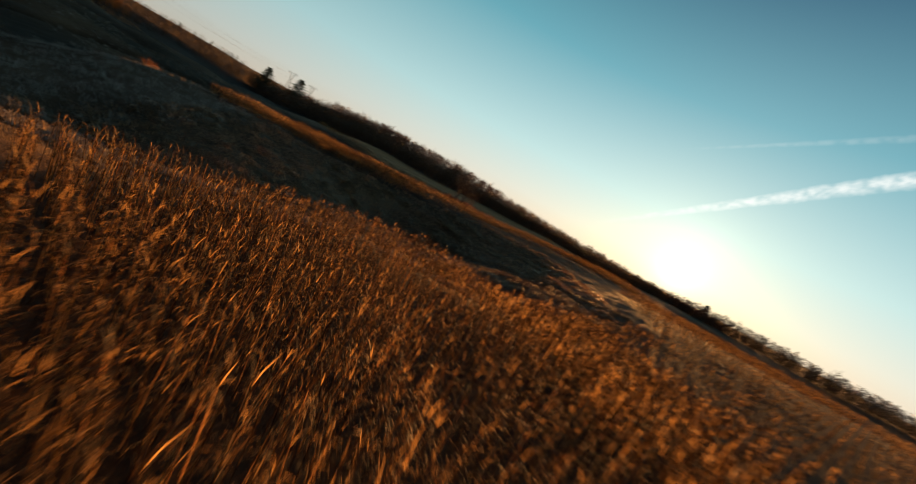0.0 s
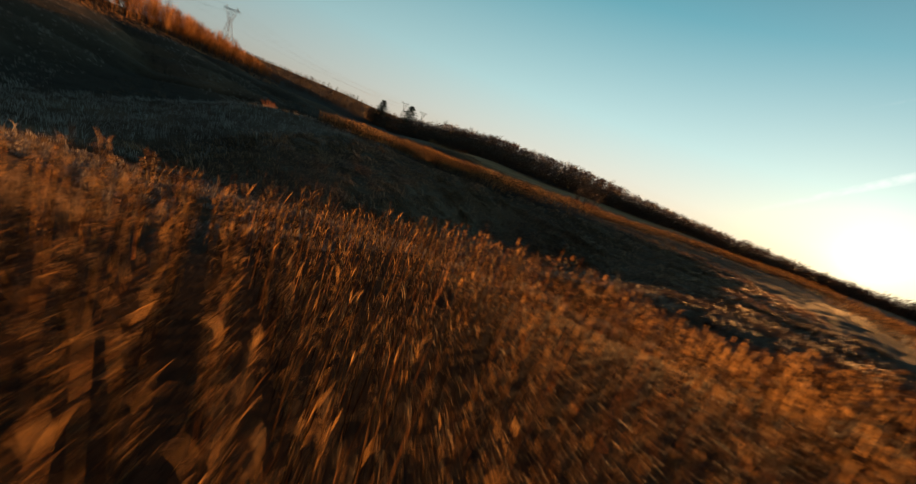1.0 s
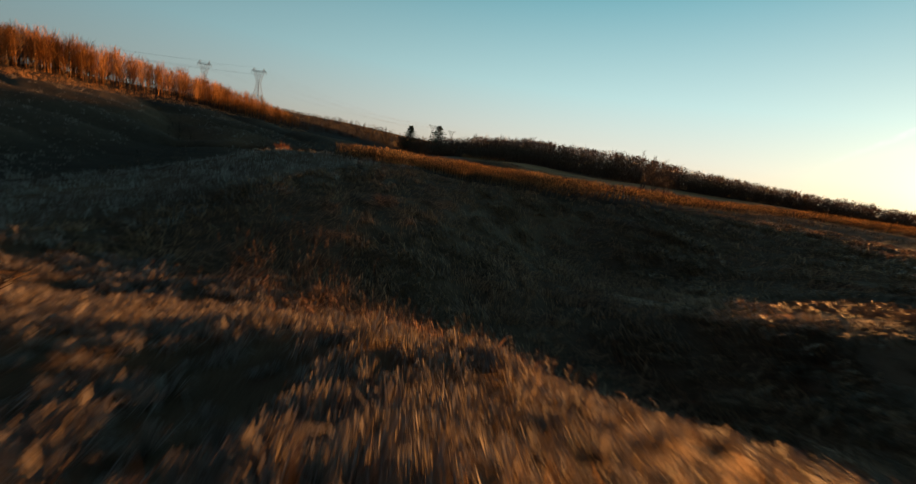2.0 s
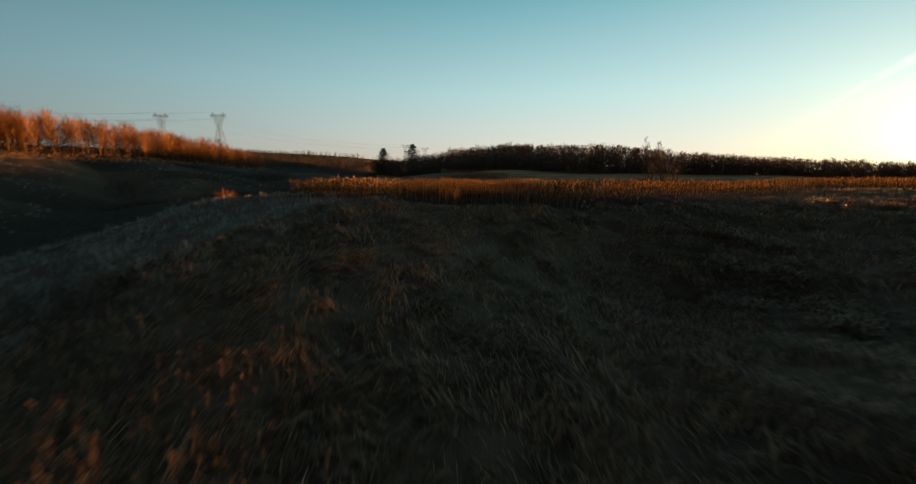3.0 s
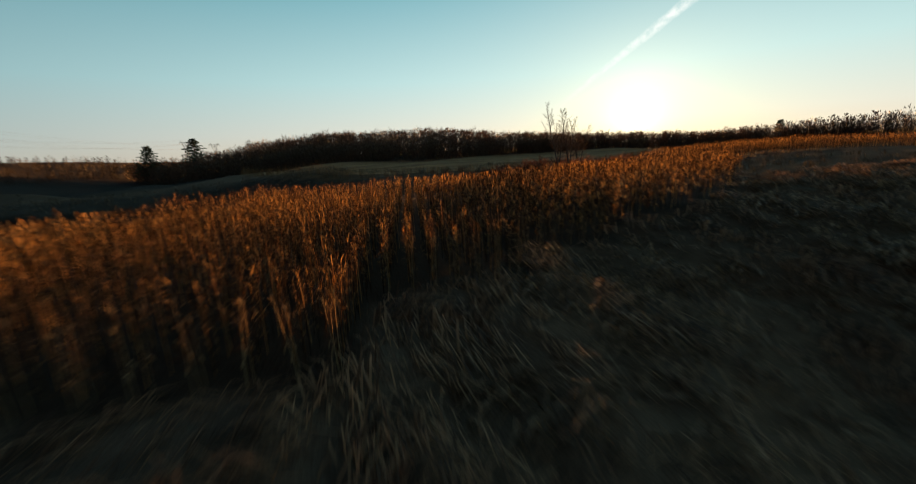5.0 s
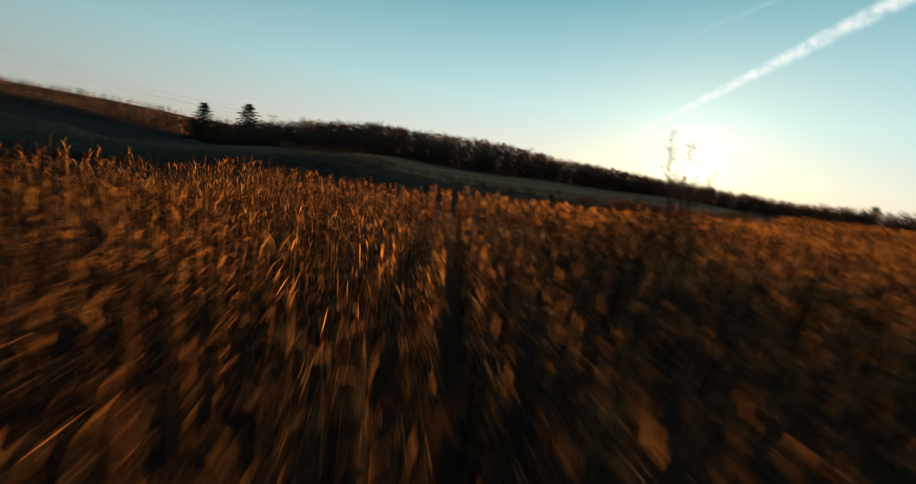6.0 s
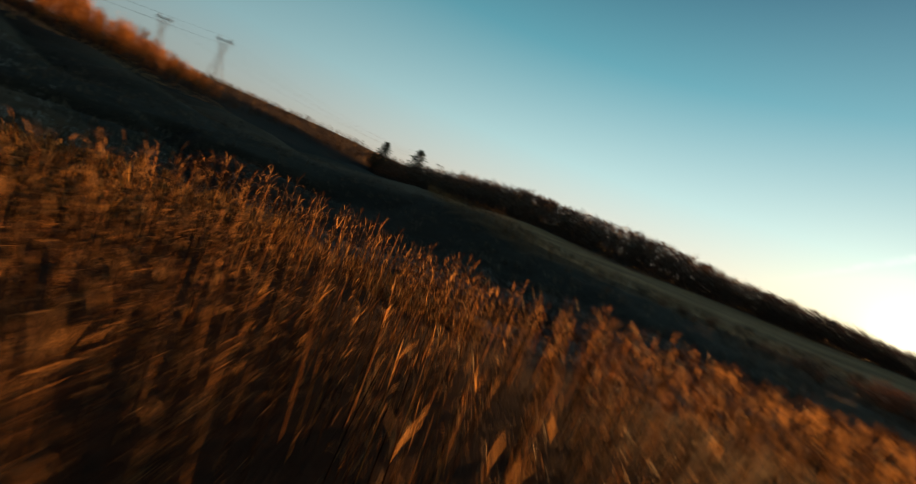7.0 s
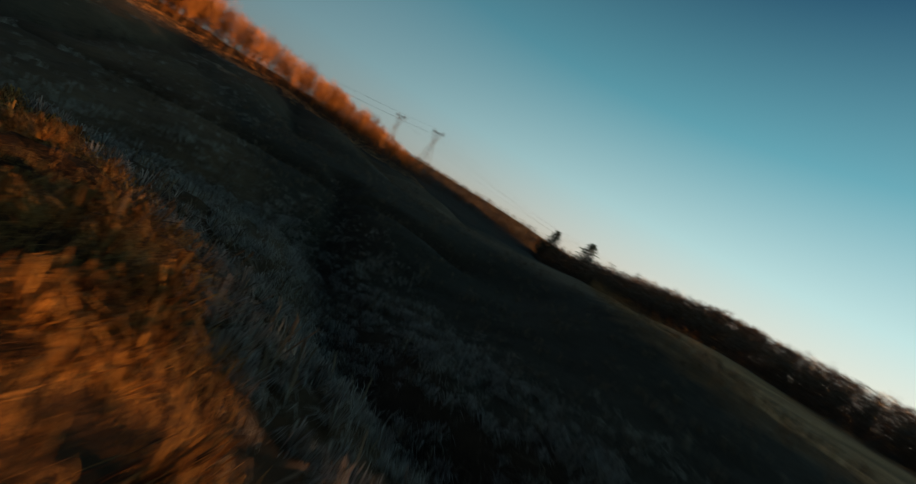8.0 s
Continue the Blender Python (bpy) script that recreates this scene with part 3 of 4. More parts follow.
def corn_plant(seed):
    """One plant with its parts."""
    r = np.random.default_rng(seed)
    stalk, blades, top, ear = corn_parts(r, 19, 4, 5)
    base = new("corn_plant")
    part("stalk", mesh_of("stalk", *stalk.arrays(), STALK), base)
    for q in blades:
        part("leaf", mesh_of("leaf", *q.arrays(), CORN), base)
    part("tassel", mesh_of("tassel", *top.arrays(), STALK), base)
    part("ear", mesh_of("ear", *ear.arrays(), STALK), base, "drooping husked ear")
    return tagged(base, "dead corn plant with drooping tan leaves at the field edge", "corn", "corn plants along the field edge")


models = [corn_plant(100 + k) for k in range(6)]
count = 0
for row in range(43):
    for k in range(3):
        x = -42.5 + 0.76 * row + rng.normal(0, 0.04)
        y = float(np.interp(x, B_NEAR_X, B_NEAR_Y)) + 0.08 + 0.19 * k + rng.uniform(-0.05, 0.05)
        m = pose(x, y, float(height_plus(np.array(x), np.array(y))) - 0.02, rng.normal(0, 2), rng.normal(0, 2), 90 + rng.normal(0, 25)) @ Matrix.Scale(0.84 * rng.normal(1, 0.06), 4)
        if count < len(models):
            models[count].matrix_basis = m
        else:
            copy_thing(models[count % len(models)], m)
        count += 1


# ---- grass ----
def tuft(rng, blades, long, wide):
    """A clump of dead grass, laid over towards its own x."""
    p = Pieces()
    for _ in range(blades):
        a = rng.normal(0, 0.75)
        o, s = Vector((math.cos(a), math.sin(a), 0)), (-math.sin(a), math.cos(a), 0)
        b = Vector((rng.normal(0, 0.2), rng.normal(0, 0.2), -0.05))
        n = rng.uniform(0.5, 1.15) * long
        lay = rng.uniform(0.3, 1.0)
        p.strip([tuple(b), tuple(b + o * n * 0.28 * lay + Vector((0, 0, n * 0.5))), tuple(b + o * n * 0.85 * lay + Vector((0, 0, n * (0.75 - 0.45 * lay))))], [wide, wide * 0.85, wide * 0.25], s)
    return p.arrays()


def swathe(rng, blades=11, wide=1.0):
    """Long dead grass combed flat one way by wind and snow."""
    p = Pieces()
    for _ in range(blades):
        a = rng.normal(0, 0.35)
        o, s = Vector((math.cos(a), math.sin(a), 0)), Vector((-math.sin(a), math.cos(a), 0.25))
        b = Vector((rng.normal(0, 0.24), rng.normal(0, 0.24), -0.04))
        n, top = rng.uniform(0.6, 1.15), rng.uniform(0.12, 0.42)
        p.strip([tuple(b), tuple(b + o * n * 0.4 + Vector((0, 0, top))), tuple(b + o * n * 0.95 + Vector((0, 0, top * 0.45)))], [0.032 * wide, 0.028 * wide, 0.006], tuple(s))
    return p.arrays()


def tussock(rng):
    """A rounded hummock of old grass, its blades falling outwards."""
    p = Pieces()
    for _ in range(32):
        a, q = rng.uniform(0, 2 * math.pi), rng.random()
        o, s = Vector((math.cos(a), math.sin(a), 0)), Vector((-math.sin(a), math.cos(a), 0.1))
        b = o * 0.12 * q + Vector((0, 0, -0.05))
        n, top = 0.16 + 0.4 * q * rng.uniform(0.7, 1.2), rng.uniform(0.34, 0.5) * (1.05 - 0.45 * q)
        p.strip([tuple(b), tuple(b + o * n * 0.5 + Vector((0, 0, top))), tuple(b + o * n + Vector((0, 0, top * rng.uniform(0.2, 0.7))))], [0.026, 0.022, 0.006], tuple(s))
    return p.arrays()


TUSSOCK = [tussock(rng) for _ in range(12)]
SWATHE = [swathe(rng) for _ in range(14)]
TUFT = [tuft(rng, 13, 0.7, 0.02) for _ in range(12)]
TUFT_FAR = [tuft(rng, 7, 0.9, 0.036) for _ in range(8)]
SWATHE_FAR = [swathe(rng, 7, 1.35) for _ in range(10)]


def meadow(name, count, box, templates, size, label, bare=0.45, inside=None, mat=GRASS):
    x0, x1, y0, y1 = box
    x, y = rng.uniform(x0, x1, count), rng.uniform(y0, y1, count)
    thick = 0.5 + 0.5 * np.sin(0.9 * x + 1.6 * np.sin(0.53 * y)) * np.sin(0.72 * y + 1.2 * np.sin(0.6 * x))
    ok = (in_corn(x, y) == 0) & (rng.random(count) > bare * (1 - thick))
    if inside is not None:
        ok &= inside(x, y)
    x, y, thick = x[ok], y[ok], thick[ok]
    wind = 2.4 + 1.1 * np.sin(0.35 * x + 0.6 * np.sin(0.3 * y)) + 0.9 * np.sin(0.8 * y + 0.5 * x) + rng.normal(0, 0.45, x.size)
    places = np.stack([x, y, height_plus(x, y), size * (0.6 + 0.7 * thick) * rng.uniform(0.7, 1.25, x.size), wind], 1)
    ob = new(name, mesh_of(name, *scatter(templates, places, rng, 0.12), mat))
    tagged(ob, label, "grass", kind="stuff")


def on_lit_bank(x, y):
    """The sunlit top of the bank; golden and grey grass part at the sun's edge."""
    return y < np.interp(x, (-54, -44, -37, -31, -26), (93.5, 97, 99, 99.3, 101)) + 0.5 * np.sin(1.7 * x)


def off_lit_bank(x, y):
    return ~on_lit_bank(x, y)


meadow("dry_grass", 10000, (-33, 6, 31, 78), SWATHE, 1.0, "long matted dry grass covering the dip between the fields", 0.12, lambda x, y: y > 33.5 + np.sin(x), MATTED)
meadow("tussocks", 2100, (-26, 6, 22, 35), TUSSOCK, 1.0, "old grass tussocks on the bank below the corn", 0.6, lambda x, y: y <= 34 + np.sin(x), FROST_SHADE)
meadow("short_grass", 3200, (-32, 8, 18, 35), TUFT, 0.75, "short weathered grass on the bank below the corn", 0.5, lambda x, y: y <= 33.5 + np.sin(x), GRASS_DIM)
meadow("tussocks", 2700, (-54, -26, 84, 106), TUSSOCK, 1.4, "tangled dry grass tussocks on the bank below the corn", 0.9, on_lit_bank)
meadow("tussocks", 1900, (-58, -20, 92, 114), TUSSOCK, 1.05, "frosty grass tussocks on the slope down to the gully, greyed for shade", 0.6, off_lit_bank, FROST_SHADE)
meadow("dry_grass", 3200, (-47, -26, 91, 102), TUFT, 0.8, "short dry grass between the tussocks on the bank", 0.2, on_lit_bank)
meadow("frosty_shaded_grass", 2500, (-64, -14, 92, 118), TUFT, 0.9, "frosty grass on the slope down to the gully, greyed for shade", 0.35, off_lit_bank, FROST_SHADE)
meadow("frosty_shaded_grass", 3800, (-66, -28, 20, 86), TUFT_FAR, 1.1, "pale frosty grass on the side of the mound", 0.45, None, FROST_SHADE)
# duller grass colour here stands in for shade over the hump
meadow("dry_grass", 2600, (4, 30, 34, 58), SWATHE_FAR, 1.1, "dull grey grass on the hump in the dip, shade put in its colour", 0.2, None, GRASS_DIM)
meadow("dry_grass", 3900, (4, 30, 58, 96), SWATHE_FAR, 1.1, "long dry grass combed flat along the head of the dip", 0.2, None, MATTED)
meadow("dry_grass", 1900, (-18, 12, 76, 99), SWATHE_FAR, 1.1, "long dry grass between the corn and the dip", 0.2, lambda x, y: (x < 4) | (y > 96), MATTED)
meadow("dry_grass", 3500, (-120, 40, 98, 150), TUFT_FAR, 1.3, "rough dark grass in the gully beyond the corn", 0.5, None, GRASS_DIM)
meadow("dry_grass", 4500, (-150, -50, 0, 120), TUFT_FAR, 0.95, "grey dry grass on the ridges of the valley side", 0.5, lambda x, y: fold_wave(x, y) > 0.1, FROST_SHADE)
meadow("dry_grass", 3000, (-150, -60, 0, 120), TUFT_FAR, 1.0, "dark grass along the folds of the valley side", 0.3, lambda x, y: fold_wave(x, y) < -0.35, GRASS_DIM)

meadow("stubble", 1800, (-171, -150, -30, 200), TUFT_FAR, 1.4, "pale stubble along the top of the valley side", 0.1, None, STRAW)


def weed(rng):
    """A tall dead weed with a bushy head."""
    p = Pieces()
    h = rng.uniform(0.9, 1.5)
    p.strip([(0, 0, 0), (0.02, 0, h * 0.6), (0.06, 0.02, h)], [0.02, 0.018, 0.01], (0, 1, 0))
    for _ in range(12):
        s = rng.uniform(0.45, 1.0)
        a = rng.uniform(0, 2 * math.pi)
        o = Vector((math.cos(a), math.sin(a), rng.uniform(0.3, 1.2)))
        b = Vector((0.06 * s, 0.02 * s, h * s))
        p.strip([tuple(b), tuple(b + o * 0.12), tuple(b + o * 0.2)], [0.02, 0.04, 0.01], (-math.sin(a), math.cos(a), 0))
    return p.arrays()


WEED = [weed(rng) for _ in range(8)]
x = rng.uniform(-38, -3, 1300)
y = 39.5 + 2.5 * np.sin(0.15 * x) + rng.normal(0, 2.4, x.size)
tagged(new("weeds", mesh_of("weeds", *scatter(WEED, np.stack([x, y, height_plus(x, y), rng.uniform(0.35, 0.7, x.size)], 1), rng, 0.12), TWIG)), "dark dead weeds along the bottom of the ditch", "weeds", kind="stuff")
x = rng.uniform(-60, -8, 900)
y = 112 + 3 * np.sin(0.1 * x) + rng.normal(0, 3.0, x.size)
tagged(new("weeds", mesh_of("weeds", *scatter(WEED, np.stack([x, y, height_plus(x, y), rng.uniform(0.35, 0.7, x.size)], 1), rng, 0.12), TWIG)), "dark dead weeds in the gully beyond the corn", "weeds", kind="stuff")


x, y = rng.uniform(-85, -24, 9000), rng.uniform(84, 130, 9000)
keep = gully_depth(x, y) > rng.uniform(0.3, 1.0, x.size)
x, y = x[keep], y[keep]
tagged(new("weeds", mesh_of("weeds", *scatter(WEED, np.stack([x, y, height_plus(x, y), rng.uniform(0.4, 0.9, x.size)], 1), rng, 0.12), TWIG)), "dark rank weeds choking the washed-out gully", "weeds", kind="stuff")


# ---- trees ----
def bare_tree(rng, high, limbs, twigs, spread, twig_w=0.05):
    """Trunk and limbs as one set of pieces, twigs as another."""
    wood, fine = Pieces(), Pieces()
    lean = rng.normal(0, 0.05, 2)

    def on(s):
        return Vector((lean[0] * s * high, lean[1] * s * high + 0.02 * high * math.sin(3 * s), s * high))

    r = high * 0.0095
    wood.tube([on(0), on(0.3), on(0.65), on(0.97)], [r * 1.3, r, r * 0.55, r * 0.12], 4)
    for k in range(limbs):
        s = rng.uniform(0.28, 0.92)
        a = rng.uniform(0, 2 * math.pi)
        out = Vector((math.cos(a), math.sin(a), rng.uniform(0.5, 1.5))).normalized()
        n = high * spread * (1.15 - s) * rng.uniform(0.6, 1.1)
        p0 = on(s)
        p1 = p0 + out * n * 0.5 + Vector((rng.normal(0, 0.04), rng.normal(0, 0.04), 0)) * n
        p2 = p1 + (out + Vector((rng.normal(0, 0.25), rng.normal(0, 0.25), 0.35))).normalized() * n * 0.5
        wood.tube([p0, p1, p2], [r * 0.45 * (1.1 - s), r * 0.3 * (1.1 - s), r * 0.08], 3)
        for _ in range(twigs):
            q = rng.uniform(0.25, 1.0)
            b = p0.lerp(p1, q * 2) if q < 0.5 else p1.lerp(p2, q * 2 - 1)
            d = (out + Vector((rng.normal(0, 0.7), rng.normal(0, 0.7), rng.normal(0.35, 0.5)))).normalized()
            t = n * rng.uniform(0.15, 0.4)
            side = d.orthogonal().normalized()
            bend = b + d * t * 0.5
            fine.strip([tuple(b), tuple(bend), tuple(bend + (d + Vector((0, 0, 0.3))).normalized() * t * 0.5)], [twig_w, twig_w * 0.8, twig_w * 0.3], tuple(side))
    return wood, fine


def far_tree(rng, high, limbs, twigs, wide, low, twig_w, reach_up=0.0):
    """A leafless tree for the far woods: trunk, flat limbs and a haze of twigs through the crown."""
    p = Pieces()
    r = high * 0.009
    lean = Vector((rng.normal(0, 0.04), rng.normal(0, 0.04), 1)) * high
    p.tube([(0, 0, 0), tuple(lean * 0.5), tuple(lean * 0.95)], [r * 1.2, r * 0.8, r * 0.1], 3)
    for _ in range(limbs):
        s, a = rng.uniform(low * 0.8, 0.9), rng.uniform(0, 2 * math.pi)
        out = Vector((math.cos(a), math.sin(a), rng.uniform(0.6, 1.6))).normalized()
        p.blade(lean * s, lean * s + out * high * wide * (1.2 - s), r * 0.8, r * 0.2)
    for _ in range(twigs):
        s, a = low + (1 - low) * rng.random() ** 0.8, rng.uniform(0, 2 * math.pi)
        q = (s - low) / (1 - low)
        reach = high * wide * math.sqrt(rng.random()) * (0.35 + 1.5 * q) * (1.08 - q) ** 0.6
        b = lean * s + Vector((math.cos(a), math.sin(a), 0)) * reach
        d = Vector((math.cos(a) * 0.6 + rng.normal(0, 0.4), math.sin(a) * 0.6 + rng.normal(0, 0.4), 0.9 + 8 * reach_up + rng.normal(0, 0.3))).normalized()
        p.blade(b, b + d * high * (reach_up + rng.uniform(0.06, 0.13)), twig_w, twig_w * 0.35)
    return p.arrays()


WOOD = [far_tree(rng, 10.0, 4, 50, 0.17, 0.2, 0.15) for _ in range(14)]
SAPLING = [far_tree(rng, 10.0, 5, 56, 0.16, 0.25, 0.085, 0.12) for _ in range(12)]


def woods(name, places, templates, mat, label, sink=0.3):
    places = np.asarray(places)
    z = height_plus(places[:, 0], places[:, 1]) - sink
    rows = np.stack([places[:, 0], places[:, 1], z, places[:, 2] / 10.0], 1)
    tagged(new(name, mesh_of(name, *scatter(templates, rows, rng, 0.03), mat)), label, "woods", kind="stuff")


def belt(count, xs, ys, depth, tall, vary=0.1, rise=0.0):
    """Tree places in a belt along a bent line; depth runs away from the first side."""
    t = rng.uniform(0, 1, count)
    s = np.linspace(0, 1, len(xs))
    x, y = np.interp(t, s, xs), np.interp(t, s, ys)
    gx, gy = np.interp(np.clip(t + 0.09, 0, 1), s, xs) - np.interp(np.clip(t - 0.09, 0, 1), s, xs), np.interp(np.clip(t + 0.09, 0, 1), s, ys) - np.interp(np.clip(t - 0.09, 0, 1), s, ys)
    g = np.hypot(gx, gy)
    d = rng.uniform(0, 1, count) ** 1.3 * depth
    x, y = x - gy / g * d, y + gx / g * d
    h = np.interp(t, s, tall) * rng.normal(1, vary, count).clip(0.6, 1.4)
    h = h * (1 - rise + 1.6 * rise * np.minimum(1, d / depth))
    return np.stack([x, y, h], 1)


woods("far_woods", belt(1800, (-190, -120, -60, 0, 60, 115, 150), (335, 262, 236, 228, 222, 202, 190), 95, (16, 13.0, 11.3, 11.7, 9.8, 8.4, 7.2), 0.06, 0.3), WOOD, TWIG, "leafless grey-brown woods along the ridge behind the fields")
THICKET = [far_tree(rng, 10.0, 2, 30, 0.3, 0.03, 0.46) for _ in range(8)]
woods("undergrowth", belt(2100, (-190, -120, -60, 0, 60, 115, 150), (333, 260, 234, 226, 220, 200, 188), 90, (14, 11.6, 10, 10.6, 8.6, 7.2, 6.2), 0.05, 0.3), THICKET, TWIG, "dense leafless undergrowth along the edge of the woods")
woods("undergrowth", belt(650, (-120, -60, 0, 60, 115, 150), (258, 232, 224, 218, 198, 186), 14, (6, 6, 6, 5.4, 5, 4.6), 0.2), THICKET, TWIG, "low leafless brush in front of the woods")
woods("undergrowth", belt(520, (5, 60, 115), (222, 217, 197), 9, (4.6, 4.6, 4.4), 0.2), THICKET, TWIG, "dense leafless brush along the foot of the woods")
woods("undergrowth", belt(900, (-181, -174, -168, -161, -174), (-60, 20, 90, 165, 212), 45, (4.4, 4.8, 4.8, 3.8, 2), 0.18), THICKET, SHADED_SCRUB, "undergrowth between the saplings, shade put in its colour")
woods("far_woods", belt(700, (140, 180, 215, 230), (185, 165, 120, 60), 40, (6.8, 7.2, 7.2, 7), 0.08), WOOD, SHADED_SCRUB, "low leafless woods behind the eastern field")
woods("undergrowth", belt(620, (122, 152, 180, 190), (196, 164, 118, 60), 40, (6.4, 6.8, 7, 6.6), 0.12), THICKET, SHADED_SCRUB, "dense dark scrub along the eastern field")
woods("far_woods", belt(600, (-185, -178, -173), (-60, 20, 100), 45, (8.5, 9, 9.5), 0.1), WOOD, TWIG, "dark leafless woods along the top of the valley side")
woods("russet_woods", belt(1050, (-174, -170, -165, -178), (80, 110, 165, 212), 45, (8.0, 9.2, 8.2, 4.5), 0.16), SAPLING, TWIG_RED, "russet leafless saplings along the top of the valley side")
woods("far_woods", belt(700, (-205, -240, -280, -420, -520), (235, 300, 350, 430, 520), 80, (2, 2.2, 2.5, 4, 5)), THICKET, SHADED_SCRUB, "leafless woods beyond the valley, shade put in their colour")


woods("undergrowth", belt(1100, (-172, -190, -200, -190, -180), (205, 250, 300, 340, 400), 75, (3, 3.3, 3.6, 4.5, 6)), THICKET, SHADED_SCRUB, "leafless scrub filling the end of the valley, shade put in its colour")


x, y = rng.uniform(-150, -88, 2400), rng.uniform(10, 190, 2400)
keep = fold_wave(x, y) < rng.uniform(-1.2, -0.2, x.size)
woods("scrub", np.stack([x[keep], y[keep], rng.uniform(0.8, 1.9, keep.sum())], 1), THICKET, SHADED_SCRUB, "low dark scrub in the folds of the valley side", 0.1)


def pine(name, x, y, high, label):
    base = new(name)
    base.location = (x, y, float(height_plus(np.array(x), np.array(y))) - 0.2)
    trunk, crown = Pieces(), Pieces()
    trunk.tube([(0, 0, 0), (0.1, 0, high * 0.5), (0, 0.05, high * 0.97)], [high * 0.016, high * 0.011, 0.03], 6)
    for k in range(90):
        s = 0.18 + 0.8 * k / 90
        tier = 0.8 + 0.2 * math.cos(k * 0.7)
        a = k * 2.4 + rng.normal(0, 0.3)
        n = high * 0.58 * (1.0 - s) ** 0.75 * tier * rng.uniform(0.75, 1.15) + 0.02 * high
        o = Vector((math.cos(a), math.sin(a), -0.05))
        p0 = Vector((0, 0, s * high))
        trunk.tube([p0, p0 + o * n], [0.004 * high, 0.001 * high], 3)
        for _ in range(22):
            q = rng.uniform(0.1, 1.05)
            b = p0 + o * n * q
            d = Vector((rng.normal(0, 1) + o.x, rng.normal(0, 1) + o.y, rng.normal(0.1, 0.35))).normalized()
            crown.strip([tuple(b), tuple(b + d * 0.022 * high), tuple(b + d * 0.042 * high)], [0.016 * high, 0.028 * high, 0.008 * high], tuple(d.orthogonal().normalized()))
    part("trunk", mesh_of("trunk", *trunk.arrays(), BARK), base)
    part("crown", mesh_of("crown", *crown.arrays(), NEEDLE), base)
    tagged(base, label, "tree")


pine("pine_tree", -165, 316, 22.5, "tall dark green pine standing above the bare woods")
pine("pine_tree", -140.5, 317.6, 22.5, "dark pine with a flat ragged top above the woods")
pine("pine_tree", 196, 268, 15, "small dark conifer among the eastern woods")


def lone_tree(x, y, high, label, stems=3):
    """A leafless tree of several upright stems."""
    base = new("bare_tree")
    base.location = (x, y, float(height_plus(np.array(x), np.array(y))) - 0.1)
    for k in range(stems):
        wood, fine = bare_tree(rng, high * (1 - 0.12 * k), 24, 13, 0.36, 0.03)
        a, lean = 2.1 * k + rng.uniform(0, 1), rng.uniform(5, 15)
        for name, p, mat in (("stem", wood, BARK), ("twig_crown", fine, TWIG)):
            ob = part(name, mesh_of(name, *p.arrays(), mat), base)
            ob.matrix_basis = pose(0.15 * math.cos(a), 0.15 * math.sin(a), 0, lean * math.sin(a), -lean * math.cos(a), 0)
            if name == "twig_crown":
                tagged(ob, kind="stuff")
    tagged(base, label, "tree")


lone_tree(2.0, 117.8, 10.6, "tall leafless tree with upright limbs in the hedgerow")
lone_tree(4.3, 119.4, 9.8, "leafless tree with a spreading crown in the hedgerow")
lone_tree(7.0, 122.0, 8.6, "small bare tree in the hedgerow")


def shrub(x, y, size, mat, label):
    base = new("shrub")
    base.location = (x, y, float(height_plus(np.array(x), np.array(y))) - 0.05)
    stems, fine = Pieces(), Pieces()
    for _ in range(18):
        a, r = rng.uniform(0, 2 * math.pi), rng.uniform(0.1, 1.15)
        tip = Vector((math.cos(a) * r, math.sin(a) * r, rng.uniform(0.7, 1.1) * (1.15 - 0.5 * r))) * size
        root = Vector((math.cos(a), math.sin(a), 0)) * r * 0.35 * size
        mid = root.lerp(tip, 0.5) + Vector((0, 0, 0.1 * size))
        stems.tube([root, mid, tip], [0.02 * size, 0.014 * size, 0.004 * size], 3)
        for _ in range(14):
            b = root.lerp(mid, rng.uniform(0.3, 1)) if rng.random() < 0.4 else mid.lerp(tip, rng.random())
            d = Vector((rng.normal(0, 0.7), rng.normal(0, 0.7), rng.normal(0.5, 0.5))).normalized()
            n = size * rng.uniform(0.12, 0.3)
            fine.strip([tuple(b), tuple(b + d * n * 0.6), tuple(b + d * n)], [0.02 * size, 0.03 * size, 0.006 * size], tuple(d.orthogonal().normalized()))
    part("stem_clump", mesh_of("stem_clump", *stems.arrays(), mat), base)
    tagged(part("twig_clump", mesh_of("twig_clump", *fine.arrays(), mat), base), kind="stuff")
    tagged(base, label, "shrub", "hedgerow shrubs")


for x, y, size in ((-53, 71, 1.5), (-55, 72.4, 1.2), (-51.2, 70.4, 1.0), (-57.4, 73.5, 0.9)):
    shrub(x, y, size, BRUSH, "red-brown leafless bush on the knoll")
shrub(-17.6, 26.0, 1.5, TWIG, "dark leafless bush below the corner of the corn field")
for k in range(26):
    u = k / 25
    shrub(-16 + 28 * u + rng.normal(0, 1.2), 134 - 15 * u + rng.normal(0, 1.5), rng.uniform(0.7, 1.1) + 1.3 * smooth((u - 0.35) / 0.3), BRUSH if k % 3 else TWIG, "tangled leafless shrub in the hedgerow beside the field")


